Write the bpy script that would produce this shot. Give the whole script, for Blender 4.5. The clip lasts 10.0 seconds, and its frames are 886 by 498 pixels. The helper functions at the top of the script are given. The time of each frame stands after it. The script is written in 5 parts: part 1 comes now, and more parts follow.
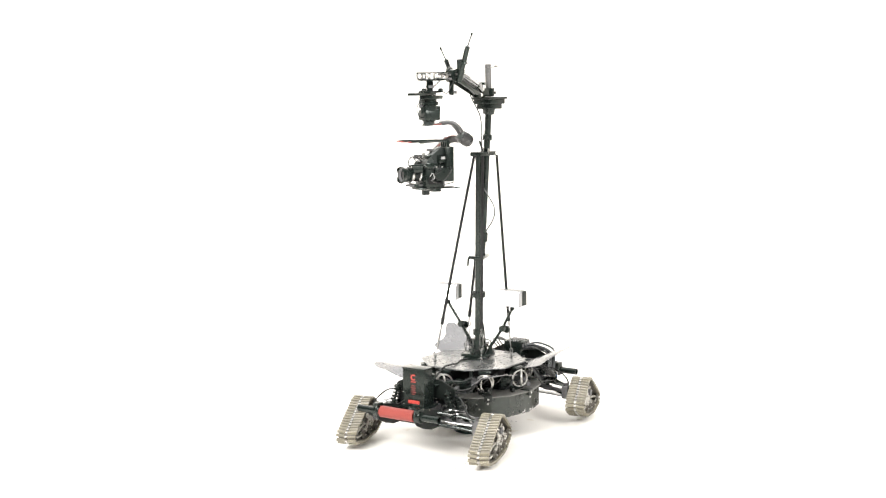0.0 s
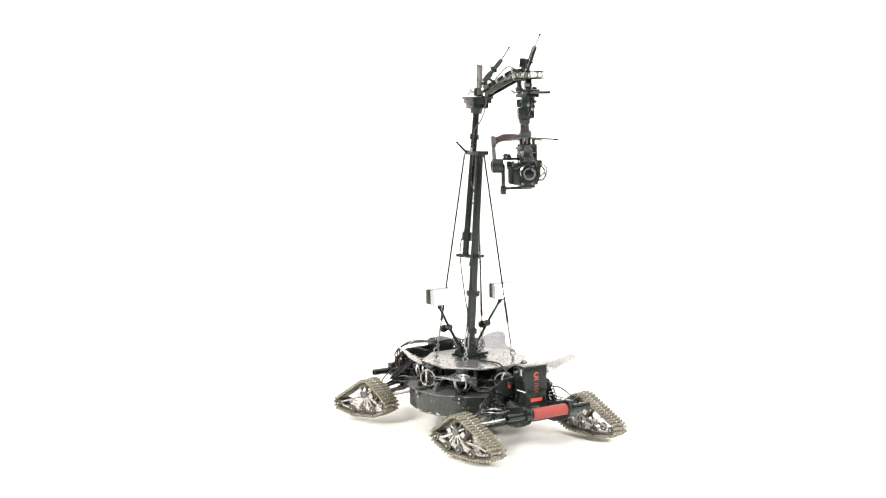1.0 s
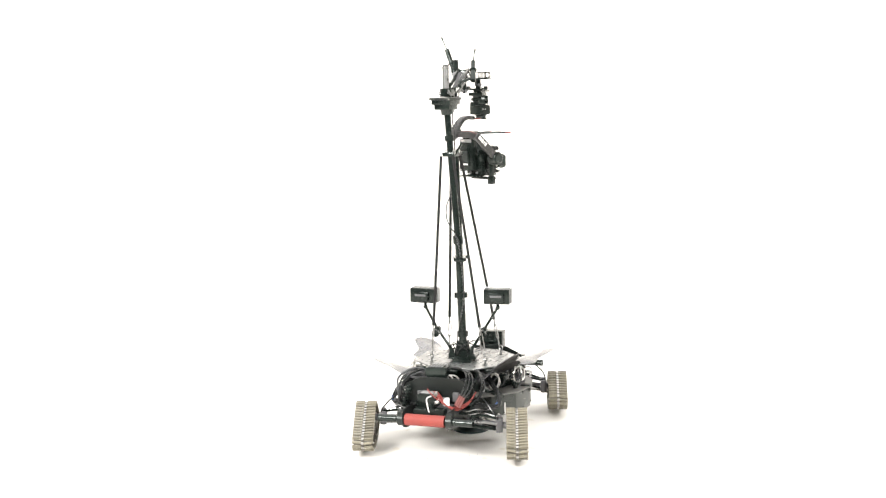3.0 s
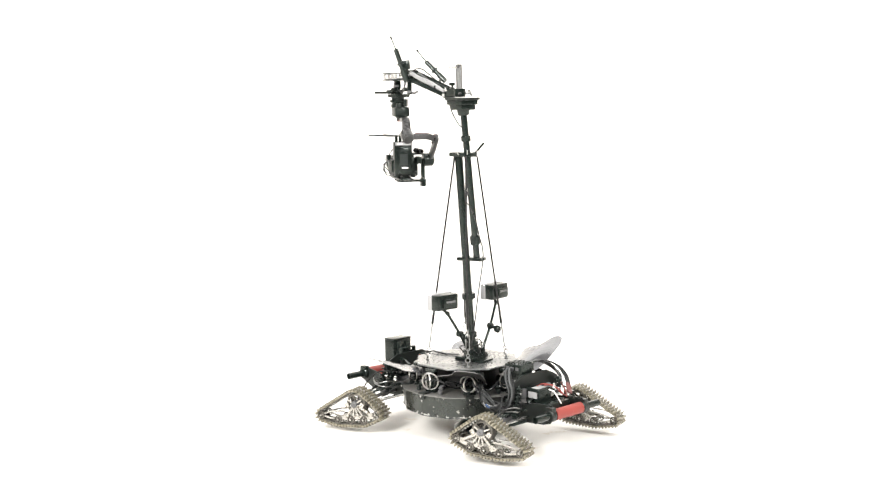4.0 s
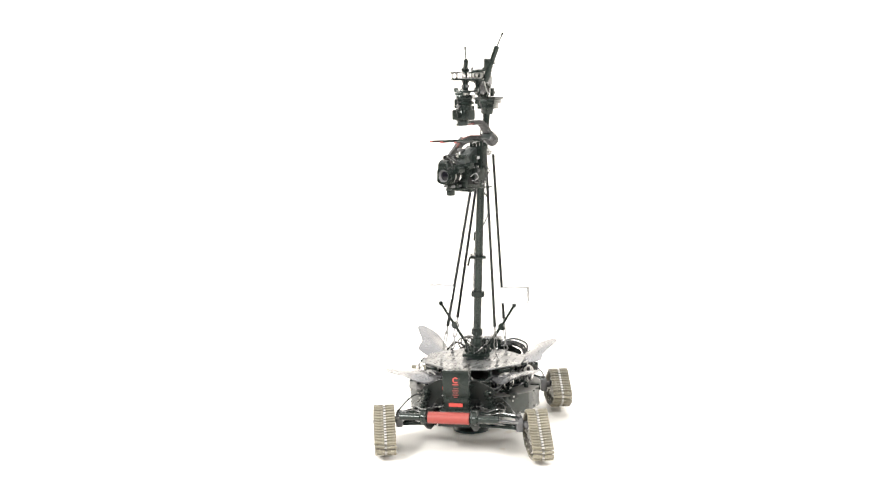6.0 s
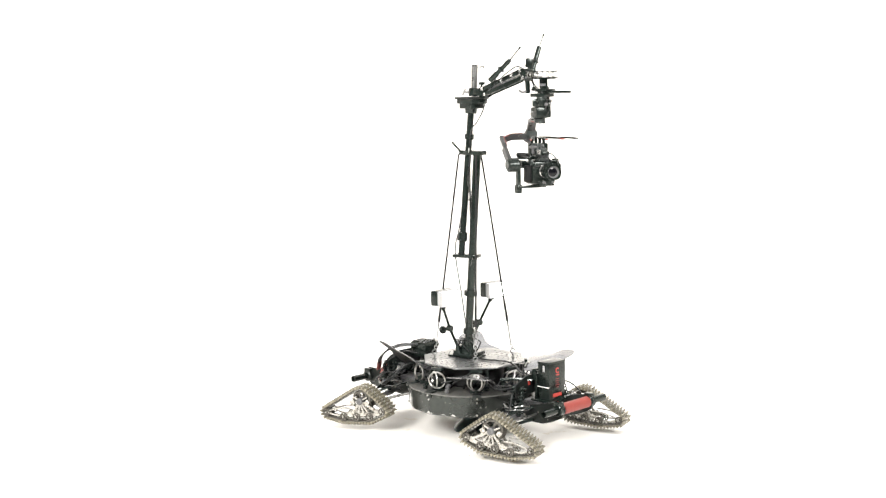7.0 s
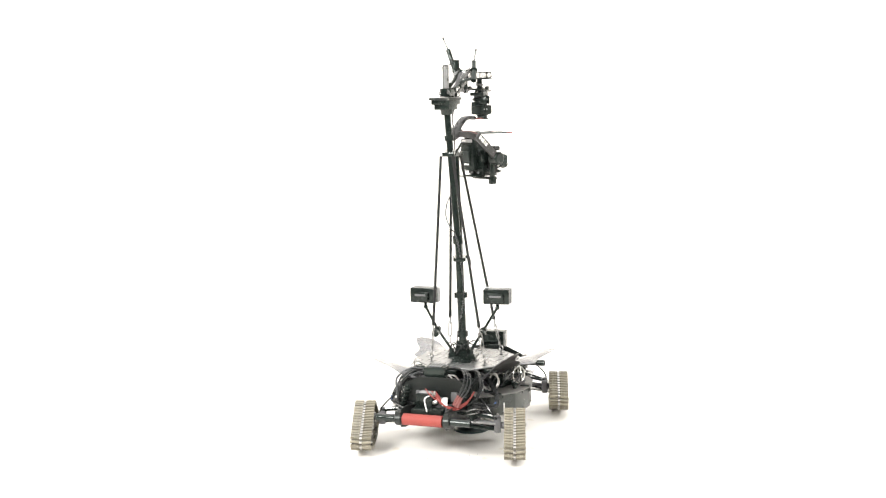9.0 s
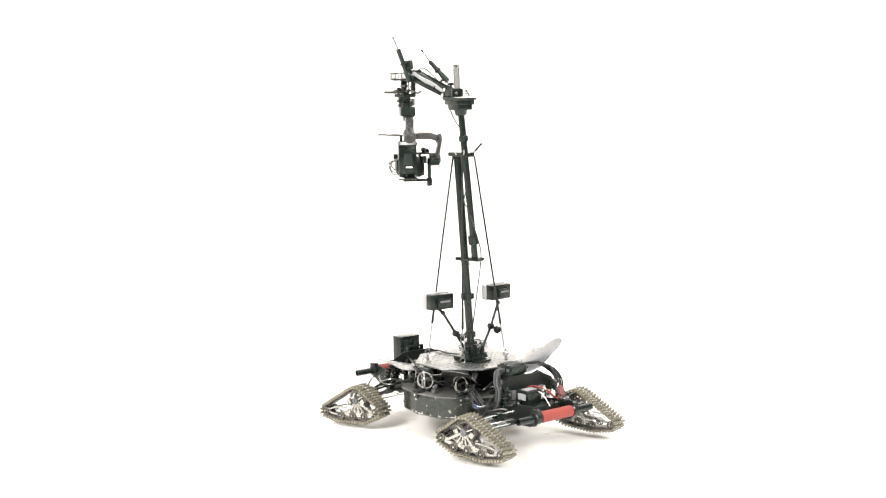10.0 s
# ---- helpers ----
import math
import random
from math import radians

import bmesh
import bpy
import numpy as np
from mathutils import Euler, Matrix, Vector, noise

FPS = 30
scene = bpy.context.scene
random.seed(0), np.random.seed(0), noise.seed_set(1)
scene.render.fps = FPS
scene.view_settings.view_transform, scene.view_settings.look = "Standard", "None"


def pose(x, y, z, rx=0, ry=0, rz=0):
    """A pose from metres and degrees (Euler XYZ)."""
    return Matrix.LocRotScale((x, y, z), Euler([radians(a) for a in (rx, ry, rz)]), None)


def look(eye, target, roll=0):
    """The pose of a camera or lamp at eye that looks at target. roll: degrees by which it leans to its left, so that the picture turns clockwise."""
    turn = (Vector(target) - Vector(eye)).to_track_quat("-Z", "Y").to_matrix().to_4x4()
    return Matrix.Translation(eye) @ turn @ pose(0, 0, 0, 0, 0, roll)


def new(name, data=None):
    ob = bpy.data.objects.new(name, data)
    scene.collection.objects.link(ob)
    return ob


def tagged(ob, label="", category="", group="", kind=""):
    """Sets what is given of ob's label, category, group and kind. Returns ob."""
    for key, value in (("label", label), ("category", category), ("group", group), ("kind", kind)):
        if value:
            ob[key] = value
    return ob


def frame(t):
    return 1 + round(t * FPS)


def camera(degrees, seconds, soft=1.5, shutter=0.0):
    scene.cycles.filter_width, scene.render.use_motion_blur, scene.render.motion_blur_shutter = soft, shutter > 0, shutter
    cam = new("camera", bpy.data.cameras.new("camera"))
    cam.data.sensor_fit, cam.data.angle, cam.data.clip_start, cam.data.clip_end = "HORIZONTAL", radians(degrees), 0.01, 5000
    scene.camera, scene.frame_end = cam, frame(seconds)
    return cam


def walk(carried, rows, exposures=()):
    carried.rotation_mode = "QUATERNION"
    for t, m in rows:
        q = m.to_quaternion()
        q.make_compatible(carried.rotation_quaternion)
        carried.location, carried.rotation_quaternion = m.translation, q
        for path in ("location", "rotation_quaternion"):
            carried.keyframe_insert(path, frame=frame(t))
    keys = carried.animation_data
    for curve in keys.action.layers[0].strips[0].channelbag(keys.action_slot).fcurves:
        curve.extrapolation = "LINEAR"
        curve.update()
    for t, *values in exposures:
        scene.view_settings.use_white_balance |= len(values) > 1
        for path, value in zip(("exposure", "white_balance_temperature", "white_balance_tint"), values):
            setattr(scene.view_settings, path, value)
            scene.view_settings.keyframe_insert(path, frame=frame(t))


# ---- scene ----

# ---- camera: stands still before the turning rover ----
cam = camera(35.886, 10.0, soft=1.25)
EYE = look((0.0, -5.4, 1.43), (-0.0955, -0.4412, 0.7964), -0.825)
walk(cam, [(0.0, EYE), (10.0, EYE)], exposures=[(0.0, 0.0), (10.0, 0.0)])

# ---- light: a white cyclorama under a large overhead silk and one softbox, plus two added fills ----
world = bpy.data.worlds.new("studio_world")
world.use_nodes = True
world.node_tree.nodes["Background"].inputs[0].default_value = (1.0, 0.99, 0.97, 1)
world.node_tree.nodes["Background"].inputs[1].default_value = 0.1
scene.world = world


def area(name, power, size, at, to, colour=(1.0, 0.98, 0.95)):
    lamp = bpy.data.lights.new(name, "AREA")
    lamp.shape, lamp.size, lamp.size_y = "RECTANGLE", size[0], size[1]
    lamp.energy, lamp.color = power, colour
    ob = new(name, lamp)
    ob.matrix_world = look(at, to)
    return ob


area("overhead_silk", 760, (9.0, 11.0), (0.0, 2.2, 4.85), (0.0, 2.2, 0))
area("key_softbox", 640, (1.8, 1.5), (-3.0, -4.8, 3.5), (0, 0, 0.5))
# fill lamp added at front right, no such source is known
area("added_side_fill", 400, (1.8, 1.5), (3.6, -4.6, 3.3), (0, 0, 0.5))
# lamp added only to whiten the back wall, no such source is known
area("added_wall_fill", 330, (11.0, 1.0), (0.0, 5.2, 4.8), (0, 8.4, 1.4))


# ---- materials ----
def mat(name, colour, rough=0.5, metal=0.0, spec=0.5, spots=None, amount=0.0, scale=30.0, vary=0.25,
        bump=0.1, fine=260.0, per_piece=0.0, glow=0.0, coat=0.0, ior=1.5, sheen=(1.0, 1.0, 1.0)):
    """Two scales of colour noise, chips, dust or painted glints of the colour spots over a share amount, fine relief.
    """
    m = bpy.data.materials.new(name)
    m.use_nodes = True
    nt = m.node_tree
    n, link = nt.nodes, nt.links.new
    b = n["Principled BSDF"]
    b.inputs["Metallic"].default_value = metal
    b.inputs["Specular IOR Level"].default_value = spec
    b.inputs["IOR"].default_value = ior
    b.inputs["Specular Tint"].default_value = (*sheen, 1)
    b.inputs["Coat Weight"].default_value = coat
    tc = n.new("ShaderNodeTexCoord")

    def noise_at(s, detail=4.0):
        x = n.new("ShaderNodeTexNoise")
        x.inputs["Scale"].default_value, x.inputs["Detail"].default_value = s, detail
        link(tc.outputs["Object"], x.inputs["Vector"])
        return x

    def ramp(source, a, c):
        r = n.new("ShaderNodeMapRange")
        r.inputs["From Min"].default_value, r.inputs["From Max"].default_value = a, c
        link(source, r.inputs["Value"])
        return r

    big, small = noise_at(scale * 0.35), noise_at(fine, 2.0)
    add = n.new("ShaderNodeMath")
    add.operation = "ADD"
    link(big.outputs["Fac"], add.inputs[0])
    link(small.outputs["Fac"], add.inputs[1])
    val = ramp(add.outputs[0], 0.6, 1.4)
    val.inputs["To Min"].default_value, val.inputs["To Max"].default_value = 1 - vary, 1 + vary
    level = val.outputs[0]
    if per_piece:
        info = n.new("ShaderNodeObjectInfo")
        pr = ramp(info.outputs["Random"], 0, 1)
        pr.inputs["To Min"].default_value, pr.inputs["To Max"].default_value = 1 - per_piece, 1 + per_piece
        mul = n.new("ShaderNodeMath")
        mul.operation = "MULTIPLY"
        link(level, mul.inputs[0])
        link(pr.outputs[0], mul.inputs[1])
        level = mul.outputs[0]
    sc = n.new("ShaderNodeVectorMath")
    sc.operation = "SCALE"
    sc.inputs[0].default_value = colour
    link(level, sc.inputs["Scale"])
    out = sc.outputs[0]
    if spots:
        chips = noise_at(scale * 2.3, 8.0)
        mask = ramp(chips.outputs["Fac"], 0.70 - amount * 0.3, 0.74 - amount * 0.26)
        mix = n.new("ShaderNodeMix")
        mix.data_type = "RGBA"
        link(mask.outputs[0], mix.inputs["Factor"])
        link(out, mix.inputs["A"])
        mix.inputs["B"].default_value = (*spots, 1)
        out = mix.outputs["Result"]
    link(out, b.inputs["Base Color"])
    rr = ramp(big.outputs["Fac"], 0.3, 0.7)
    rr.inputs["To Min"].default_value, rr.inputs["To Max"].default_value = max(rough - 0.09, 0.03), min(rough + 0.09, 1)
    link(rr.outputs[0], b.inputs["Roughness"])
    if bump:
        bp = n.new("ShaderNodeBump")
        bp.inputs["Strength"].default_value, bp.inputs["Distance"].default_value = bump, 0.002
        link(small.outputs["Fac"], bp.inputs["Height"])
        link(bp.outputs[0], b.inputs["Normal"])
    if glow:
        b.inputs["Emission Color"].default_value = (*colour, 1)
        b.inputs["Emission Strength"].default_value = glow
    return m


GREENISH = (0.93, 1.0, 0.965)  # the cool green cast of anodised and moulded black
M_CYC = mat("white_cyclorama_paint", (0.865, 0.842, 0.805), 0.75, spec=0.2, vary=0.02, scale=4, bump=0.03, spots=(0.78, 0.735, 0.66), amount=0.25)
# dark surround added out of view, so that front faces reflect little
M_DARK = mat("dark_grey_unseen_surround", (0.075, 0.076, 0.078), 0.9, spec=0.1, vary=0.2, scale=8)
M_BODY = mat("dusty_black_powder_coat", (0.0085, 0.0100, 0.0092), 0.38, spec=0.42, spots=(0.20, 0.19, 0.165), amount=0.14, scale=22, vary=0.5, sheen=GREENISH)
M_DRUM = mat("scratched_grey_black_drum", (0.0095, 0.0108, 0.0095), 0.30, spec=0.62, spots=(0.30, 0.29, 0.26), amount=0.07, scale=34, vary=0.7, fine=60, sheen=GREENISH)
M_LID = mat("dusty_black_lid", (0.095, 0.094, 0.088), 0.40, spec=0.7, spots=(0.20, 0.19, 0.17), amount=0.22, scale=18, vary=0.5)
M_DECK = mat("scuffed_black_deck_plate", (0.075, 0.077, 0.076), 0.28, spec=0.9, ior=1.7, spots=(0.26, 0.25, 0.24), amount=0.10, scale=30, vary=0.35)
M_ANOD = mat("black_anodised_aluminium", (0.0085, 0.0122, 0.0106), 0.18, spec=0.36, vary=0.5, sheen=GREENISH)
M_PLAST = mat("black_plastic", (0.0080, 0.0112, 0.0098), 0.25, spec=0.30, vary=0.4, sheen=GREENISH)
M_GIMB = mat("dark_grey_painted_metal", (0.022, 0.026, 0.025), 0.28, spec=0.4, vary=0.3, sheen=GREENISH)
M_ARM = mat("worn_grey_arm_paint", (0.030, 0.030, 0.030), 0.32, spec=0.5, vary=0.35, spots=(0.30, 0.29, 0.28), amount=0.08, scale=60)
M_SHIELD = mat("smooth_black_shield_sheet", (0.006, 0.008, 0.0072), 0.33, spec=0.24, vary=0.3)
M_GREY = mat("grey_cast_aluminium", (0.09, 0.09, 0.092), 0.45, spec=0.5, vary=0.2)
M_RUBBER = mat("black_rubber", (0.007, 0.007, 0.007), 0.7, spec=0.2)
M_FIN = mat("bare_grey_guard_sheet", (0.20, 0.20, 0.206), 0.22, metal=0.7, spec=0.5, spots=(0.20, 0.19, 0.18), amount=0.02, scale=40, vary=0.15, bump=0.04)
M_UNDER = mat("black_rubberised_underside", (0.008, 0.008, 0.0075), 0.55, spec=0.25, spots=(0.16, 0.15, 0.12), amount=0.1, scale=60, vary=0.4, bump=0.3)
M_STEEL = mat("bright_steel", (0.50, 0.49, 0.47), 0.32, metal=1.0, vary=0.12, bump=0.03)
M_LINK = mat("dull_zinc_steel", (0.26, 0.26, 0.255), 0.30, metal=1.0, vary=0.3, bump=0.03)
M_CHROME = mat("polished_steel", (0.84, 0.83, 0.81), 0.14, metal=0.86, vary=0.06, bump=0.01)
# the pale spots are dust and wear, and highlights painted in
M_PAD = mat("dusty_tan_rubber_with_glints", (0.162, 0.147, 0.108), 0.36, spec=0.55, spots=(0.42, 0.40, 0.33), amount=0.24, scale=60, per_piece=0.2, bump=0.25)
M_FRAME = mat("dusty_grey_aluminium", (0.42, 0.405, 0.37), 0.42, metal=0.35, spots=(0.12, 0.10, 0.075), amount=0.5, scale=60, vary=0.45)
M_ROLLER = mat("dirty_grey_roller", (0.085, 0.079, 0.066), 0.6, spots=(0.2, 0.18, 0.14), amount=0.2, scale=60)
M_RED = mat("red_foam_rubber", (0.220, 0.043, 0.035), 0.5, spec=0.25, vary=0.15, bump=0.2)
M_REDPL = mat("red_plastic", (0.33, 0.035, 0.028), 0.45)
M_DULLRED = mat("dull_red_trim", (0.12, 0.035, 0.030), 0.45)
M_CABLE = mat("black_cable_jacket", (0.011, 0.012, 0.012), 0.28, spec=0.42)
M_BRAID = mat("grey_braided_sleeve", (0.044, 0.047, 0.048), 0.45, spec=0.5, vary=0.4, fine=700, bump=0.4)
M_REDCAB = mat("red_cable_jacket", (0.20, 0.030, 0.024), 0.45)
M_BLUE = mat("blue_cable_jacket", (0.02, 0.05, 0.13), 0.45)
M_STRAP = mat("black_webbing", (0.018, 0.018, 0.018), 0.85, spec=0.15, fine=500, bump=0.3)
M_WHITE = mat("white_plastic", (0.75, 0.74, 0.72), 0.45, vary=0.05)
M_LED = mat("lit_led_diffuser", (1.0, 0.99, 0.96), 0.4, vary=0.02, glow=7.0)
M_GLASS = mat("dark_coated_lens_glass", (0.004, 0.004, 0.006), 0.10, spec=0.3, coat=0.0, vary=0.05, bump=0.0)
M_PED = mat("dark_green_black_rubber", (0.012, 0.022, 0.021), 0.35, spec=0.5)
M_MARK = mat("grey_print", (0.30, 0.30, 0.30), 0.6, vary=0.05)
M_REDINK = mat("red_print", (0.42, 0.045, 0.034), 0.55, vary=0.08)

def worn_rim(m, low, high, colour):
    """Chips of bare metal along a lower rim, thick at height low and gone at height high."""
    nt = m.node_tree
    n, link = nt.nodes, nt.links.new
    b = n["Principled BSDF"]
    below = b.inputs["Base Color"].links[0].from_socket
    tc, xyz, noise = n.new("ShaderNodeTexCoord"), n.new("ShaderNodeSeparateXYZ"), n.new("ShaderNodeTexNoise")
    noise.inputs["Scale"].default_value, noise.inputs["Detail"].default_value = 48.0, 6.0
    link(tc.outputs["Object"], xyz.inputs[0])
    link(tc.outputs["Object"], noise.inputs["Vector"])
    band, mask, add, mix = n.new("ShaderNodeMapRange"), n.new("ShaderNodeMapRange"), n.new("ShaderNodeMath"), n.new("ShaderNodeMix")
    band.inputs["From Min"].default_value, band.inputs["From Max"].default_value = low, high
    band.inputs["To Min"].default_value, band.inputs["To Max"].default_value = 0.10, -0.12
    link(xyz.outputs["Z"], band.inputs["Value"])
    add.operation = "ADD"
    link(noise.outputs["Fac"], add.inputs[0])
    link(band.outputs[0], add.inputs[1])
    mask.inputs["From Min"].default_value, mask.inputs["From Max"].default_value = 0.60, 0.64
    link(add.outputs[0], mask.inputs["Value"])
    mix.data_type = "RGBA"
    link(mask.outputs[0], mix.inputs["Factor"])
    link(below, mix.inputs["A"])
    mix.inputs["B"].default_value = (*colour, 1)
    link(mix.outputs["Result"], b.inputs["Base Color"])


worn_rim(M_DRUM, 0.096, 0.110, (0.40, 0.39, 0.37))

# ---- building helpers ----
ORIGIN = {}
TURNING = []
V = Vector


def thing(name, label, category, at=(0, 0, 0), group="", turning=True):
    ob = new(name)
    ob.empty_display_size = 0.05
    ob.location = at
    ORIGIN[ob] = V(at)
    if turning:
        TURNING.append(ob)
    return tagged(ob, label, category, group)


def finish(bm, name, material, smooth=38):
    bmesh.ops.recalc_face_normals(bm, faces=bm.faces)
    me = bpy.data.meshes.new(name)
    bm.to_mesh(me)
    bm.free()
    me.materials.append(material)
    me.shade_smooth()
    me.set_sharp_from_angle(angle=radians(smooth))
    return me


def part(name, bm, material, parent, label="", smooth=38):
    """One mesh, built in the rover's space, as a part of its thing or of a part."""
    bmesh.ops.translate(bm, verts=bm.verts, vec=-ORIGIN[parent])
    ob = new(name, finish(bm, name, material, smooth))
    ob.parent = parent
    ORIGIN[ob] = ORIGIN[parent]
    return tagged(ob, label)


def piece(name, me, m, parent, label=""):
    """A part on shared mesh data at the pose m of the rover's space."""
    ob = new(name, me)
    ob.parent = parent
    ob.matrix_local = Matrix.Translation(-ORIGIN[parent]) @ m
    ORIGIN[ob] = ORIGIN[parent]
    return tagged(ob, label)


def take(bm, t, m=None):
    if m is not None:
        bmesh.ops.transform(t, matrix=m, verts=t.verts)
    t.verts.index_update()
    vs = [bm.verts.new(v.co) for v in t.verts]
    for f in t.faces:
        bm.faces.new([vs[v.index] for v in f.verts])
    t.free()
    return bm


def B():
    return bmesh.new()


def box(bm, c, s, rot=(0, 0, 0), bev=0.002, m=None):
    t = bmesh.new()
    bmesh.ops.create_cube(t, size=1)
    bmesh.ops.scale(t, vec=s, verts=t.verts)
    if bev:
        bmesh.ops.bevel(t, geom=t.edges[:], offset=min(bev, min(s) * 0.4), segments=2, profile=0.6, affect="EDGES")
    p = pose(*c, *rot)
    return take(bm, t, p if m is None else m @ p)


def frame_to(p0, p1):
    d = V(p1) - V(p0)
    return Matrix.Translation(p0) @ d.to_track_quat("Z", "Y").to_matrix().to_4x4(), d.length


def lathe(bm, profile, m=Matrix(), n=20, closed=False):
    """Rings of (radius, height) round the z axis of m; caps both ends unless closed."""
    rings = []
    for r, h in profile:
        rings.append([bm.verts.new(m @ V((r * math.cos(2 * math.pi * i / n), r * math.sin(2 * math.pi * i / n), h))) for i in range(n)])
    pairs = list(zip(rings, rings[1:])) + ([(rings[-1], rings[0])] if closed else [])
    for a, b in pairs:
        for i in range(n):
            bm.faces.new((a[i], a[(i + 1) % n], b[(i + 1) % n], b[i]))
    if not closed:
        bm.faces.new(rings[0][::-1])
        bm.faces.new(rings[-1])
    return bm


def cyl(bm, p0, p1, r, r1=None, n=18, bev=0.0012):
    m, h = frame_to(p0, p1)
    r1 = r if r1 is None else r1
    e = min(bev, h * 0.3, r * 0.4, r1 * 0.4)
    return lathe(bm, [(r - e, 0), (r, e), (r1, h - e), (r1 - e, h)], m, n)


def pipe(bm, p0, p1, r, inner, n=18):
    m, h = frame_to(p0, p1)
    return lathe(bm, [(inner, 0), (r, 0), (r, h), (inner, h)], m, n, closed=True)


def ring(bm, m, R, r, n=24, k=8):
    return lathe(bm, [(R + r * math.cos(2 * math.pi * j / k), r * math.sin(2 * math.pi * j / k)) for j in range(k)], m, n, closed=True)


def smooth_path(pts, steps=6):
    pts = [V(p) for p in pts]
    out = []
    for i in range(len(pts) - 1):
        a, b, c, d = pts[max(i - 1, 0)], pts[i], pts[i + 1], pts[min(i + 2, len(pts) - 1)]
        for k in range(steps):
            u = k / steps
            out.append(0.5 * ((2 * b) + (c - a) * u + (2 * a - 5 * b + 4 * c - d) * u * u + (3 * b - a - 3 * c + d) * u ** 3))
    return out + [pts[-1]]


def hose(bm, pts, r, n=7, steps=6, flat=1.0):
    """A cable or bar along a smooth line; flat squeezes its section."""
    p = smooth_path(pts, steps) if steps > 1 else [V(q) for q in pts]
    up, rings = None, []
    for i, q in enumerate(p):
        d = (p[min(i + 1, len(p) - 1)] - p[max(i - 1, 0)]).normalized()
        if up is None:
            up = d.orthogonal().normalized()
        up = (up - d * up.dot(d)).normalized()
        side = d.cross(up)
        rings.append([bm.verts.new(q + up * r * flat * math.cos(2 * math.pi * j / n) + side * r * math.sin(2 * math.pi * j / n)) for j in range(n)])
    for a, b in zip(rings, rings[1:]):
        for j in range(n):
            bm.faces.new((a[j], a[(j + 1) % n], b[(j + 1) % n], b[j]))
    bm.faces.new(rings[0][::-1])
    bm.faces.new(rings[-1])
    return bm


def bar(bm, pts, wide, thick, up=(0, 0, 1), bev=0.0015):
    """A flat bar of rectangular section along straight legs; wide lies along up, thick across it."""
    t, pts, rings = bmesh.new(), [V(p) for p in pts], []
    for i, q in enumerate(pts):
        d = (pts[min(i + 1, len(pts) - 1)] - pts[max(i - 1, 0)]).normalized()
        side = d.cross(V(up)).normalized()
        n = side.cross(d)
        rings.append([t.verts.new(q + n * (a * wide / 2) + side * (b * thick / 2)) for a, b in ((1, 1), (1, -1), (-1, -1), (-1, 1))])
    for a, b in zip(rings, rings[1:]):
        for j in range(4):
            t.faces.new((a[j], a[(j + 1) % 4], b[(j + 1) % 4], b[j]))
    t.faces.new(rings[0][::-1])
    t.faces.new(rings[-1])
    bmesh.ops.recalc_face_normals(t, faces=t.faces)
    if bev:
        bmesh.ops.bevel(t, geom=t.edges[:], offset=bev, segments=2, profile=0.6, affect="EDGES")
    return take(bm, t)


def coil(bm, p0, p1, R, r, turns, n=6, per=12):
    m, h = frame_to(p0, p1)
    k = int(turns * per)
    pts = [m @ V((R * math.cos(2 * math.pi * i / per), R * math.sin(2 * math.pi * i / per), h * i / k)) for i in range(k + 1)]
    return hose(bm, pts, r, n, steps=1)


def prism(bm, poly, h, m=Matrix(), bev=0.0):
    t = bmesh.new()
    low = [t.verts.new((x, y, 0)) for x, y in poly]
    top = [t.verts.new((x, y, h)) for x, y in poly]
    t.faces.new(low[::-1])
    t.faces.new(top)
    for i in range(len(poly)):
        j = (i + 1) % len(poly)
        t.faces.new((low[i], low[j], top[j], top[i]))
    if bev:
        bmesh.ops.bevel(t, geom=t.edges[:], offset=bev, segments=1, affect="EDGES")
    return take(bm, t, m)


SIDE = Matrix(((1, 0, 0, 0), (0, 0, -1, 0), (0, 1, 0, 0), (0, 0, 0, 1)))  # polygon (x, z), thickness towards -y
YC = 0.016  # the rover's centre line

# ---- the studio ----
def studio():
    bm = B()
    prof = [(0.02, 0.0), (1.5, 0.0), (4.0, 0.0), (7.0, 0.0)]
    prof += [(7.0 + 1.5 * math.sin(a), 1.5 - 1.5 * math.cos(a)) for a in np.linspace(0.1, math.pi / 2, 14)]
    prof += [(8.5, 3.0), (8.5, 5.0), (8.65, 5.0), (8.65, -0.15), (0.02, -0.15)]
    lathe(bm, prof, n=96, closed=True)
    tagged(new("floor", finish(bm, "floor", M_CYC, 60)), "matt white studio cyclorama floor curving up into its wall", "studio floor", kind="structure")
    # ceiling added out of view, dark like the drapes
    bm = lathe(B(), [(8.7, 5.0), (8.7, 5.1)], n=96)
    tagged(new("ceiling", finish(bm, "ceiling", M_DARK)), "unseen dark grey ceiling added over the studio", "ceiling", kind="structure")
    # unseen dark folded drapes, added to close the camera side and darken reflections
    bm = B()
    rows = []
    for k in range(181):
        a = radians(185 + 170 * k / 180)
        r = 7.7 + 0.06 * math.sin(k * 1.7)
        rows.append([bm.verts.new(((r + d) * math.cos(a), (r + d) * math.sin(a), z)) for d, z in ((0, 0.12), (0, 4.99), (0.03, 4.99), (0.03, 0.12))])
    for a, b in zip(rows, rows[1:]):
        for q in range(4):
            bm.faces.new((a[q], a[(q + 1) % 4], b[(q + 1) % 4], b[q]))
    bm.faces.new(rows[0])
    bm.faces.new(rows[-1][::-1])
    tagged(new("backdrop_drapes", finish(bm, "backdrop_drapes", M_DARK)), "unseen dark grey folded drapes added to darken reflections", "drapes", kind="structure")


studio()


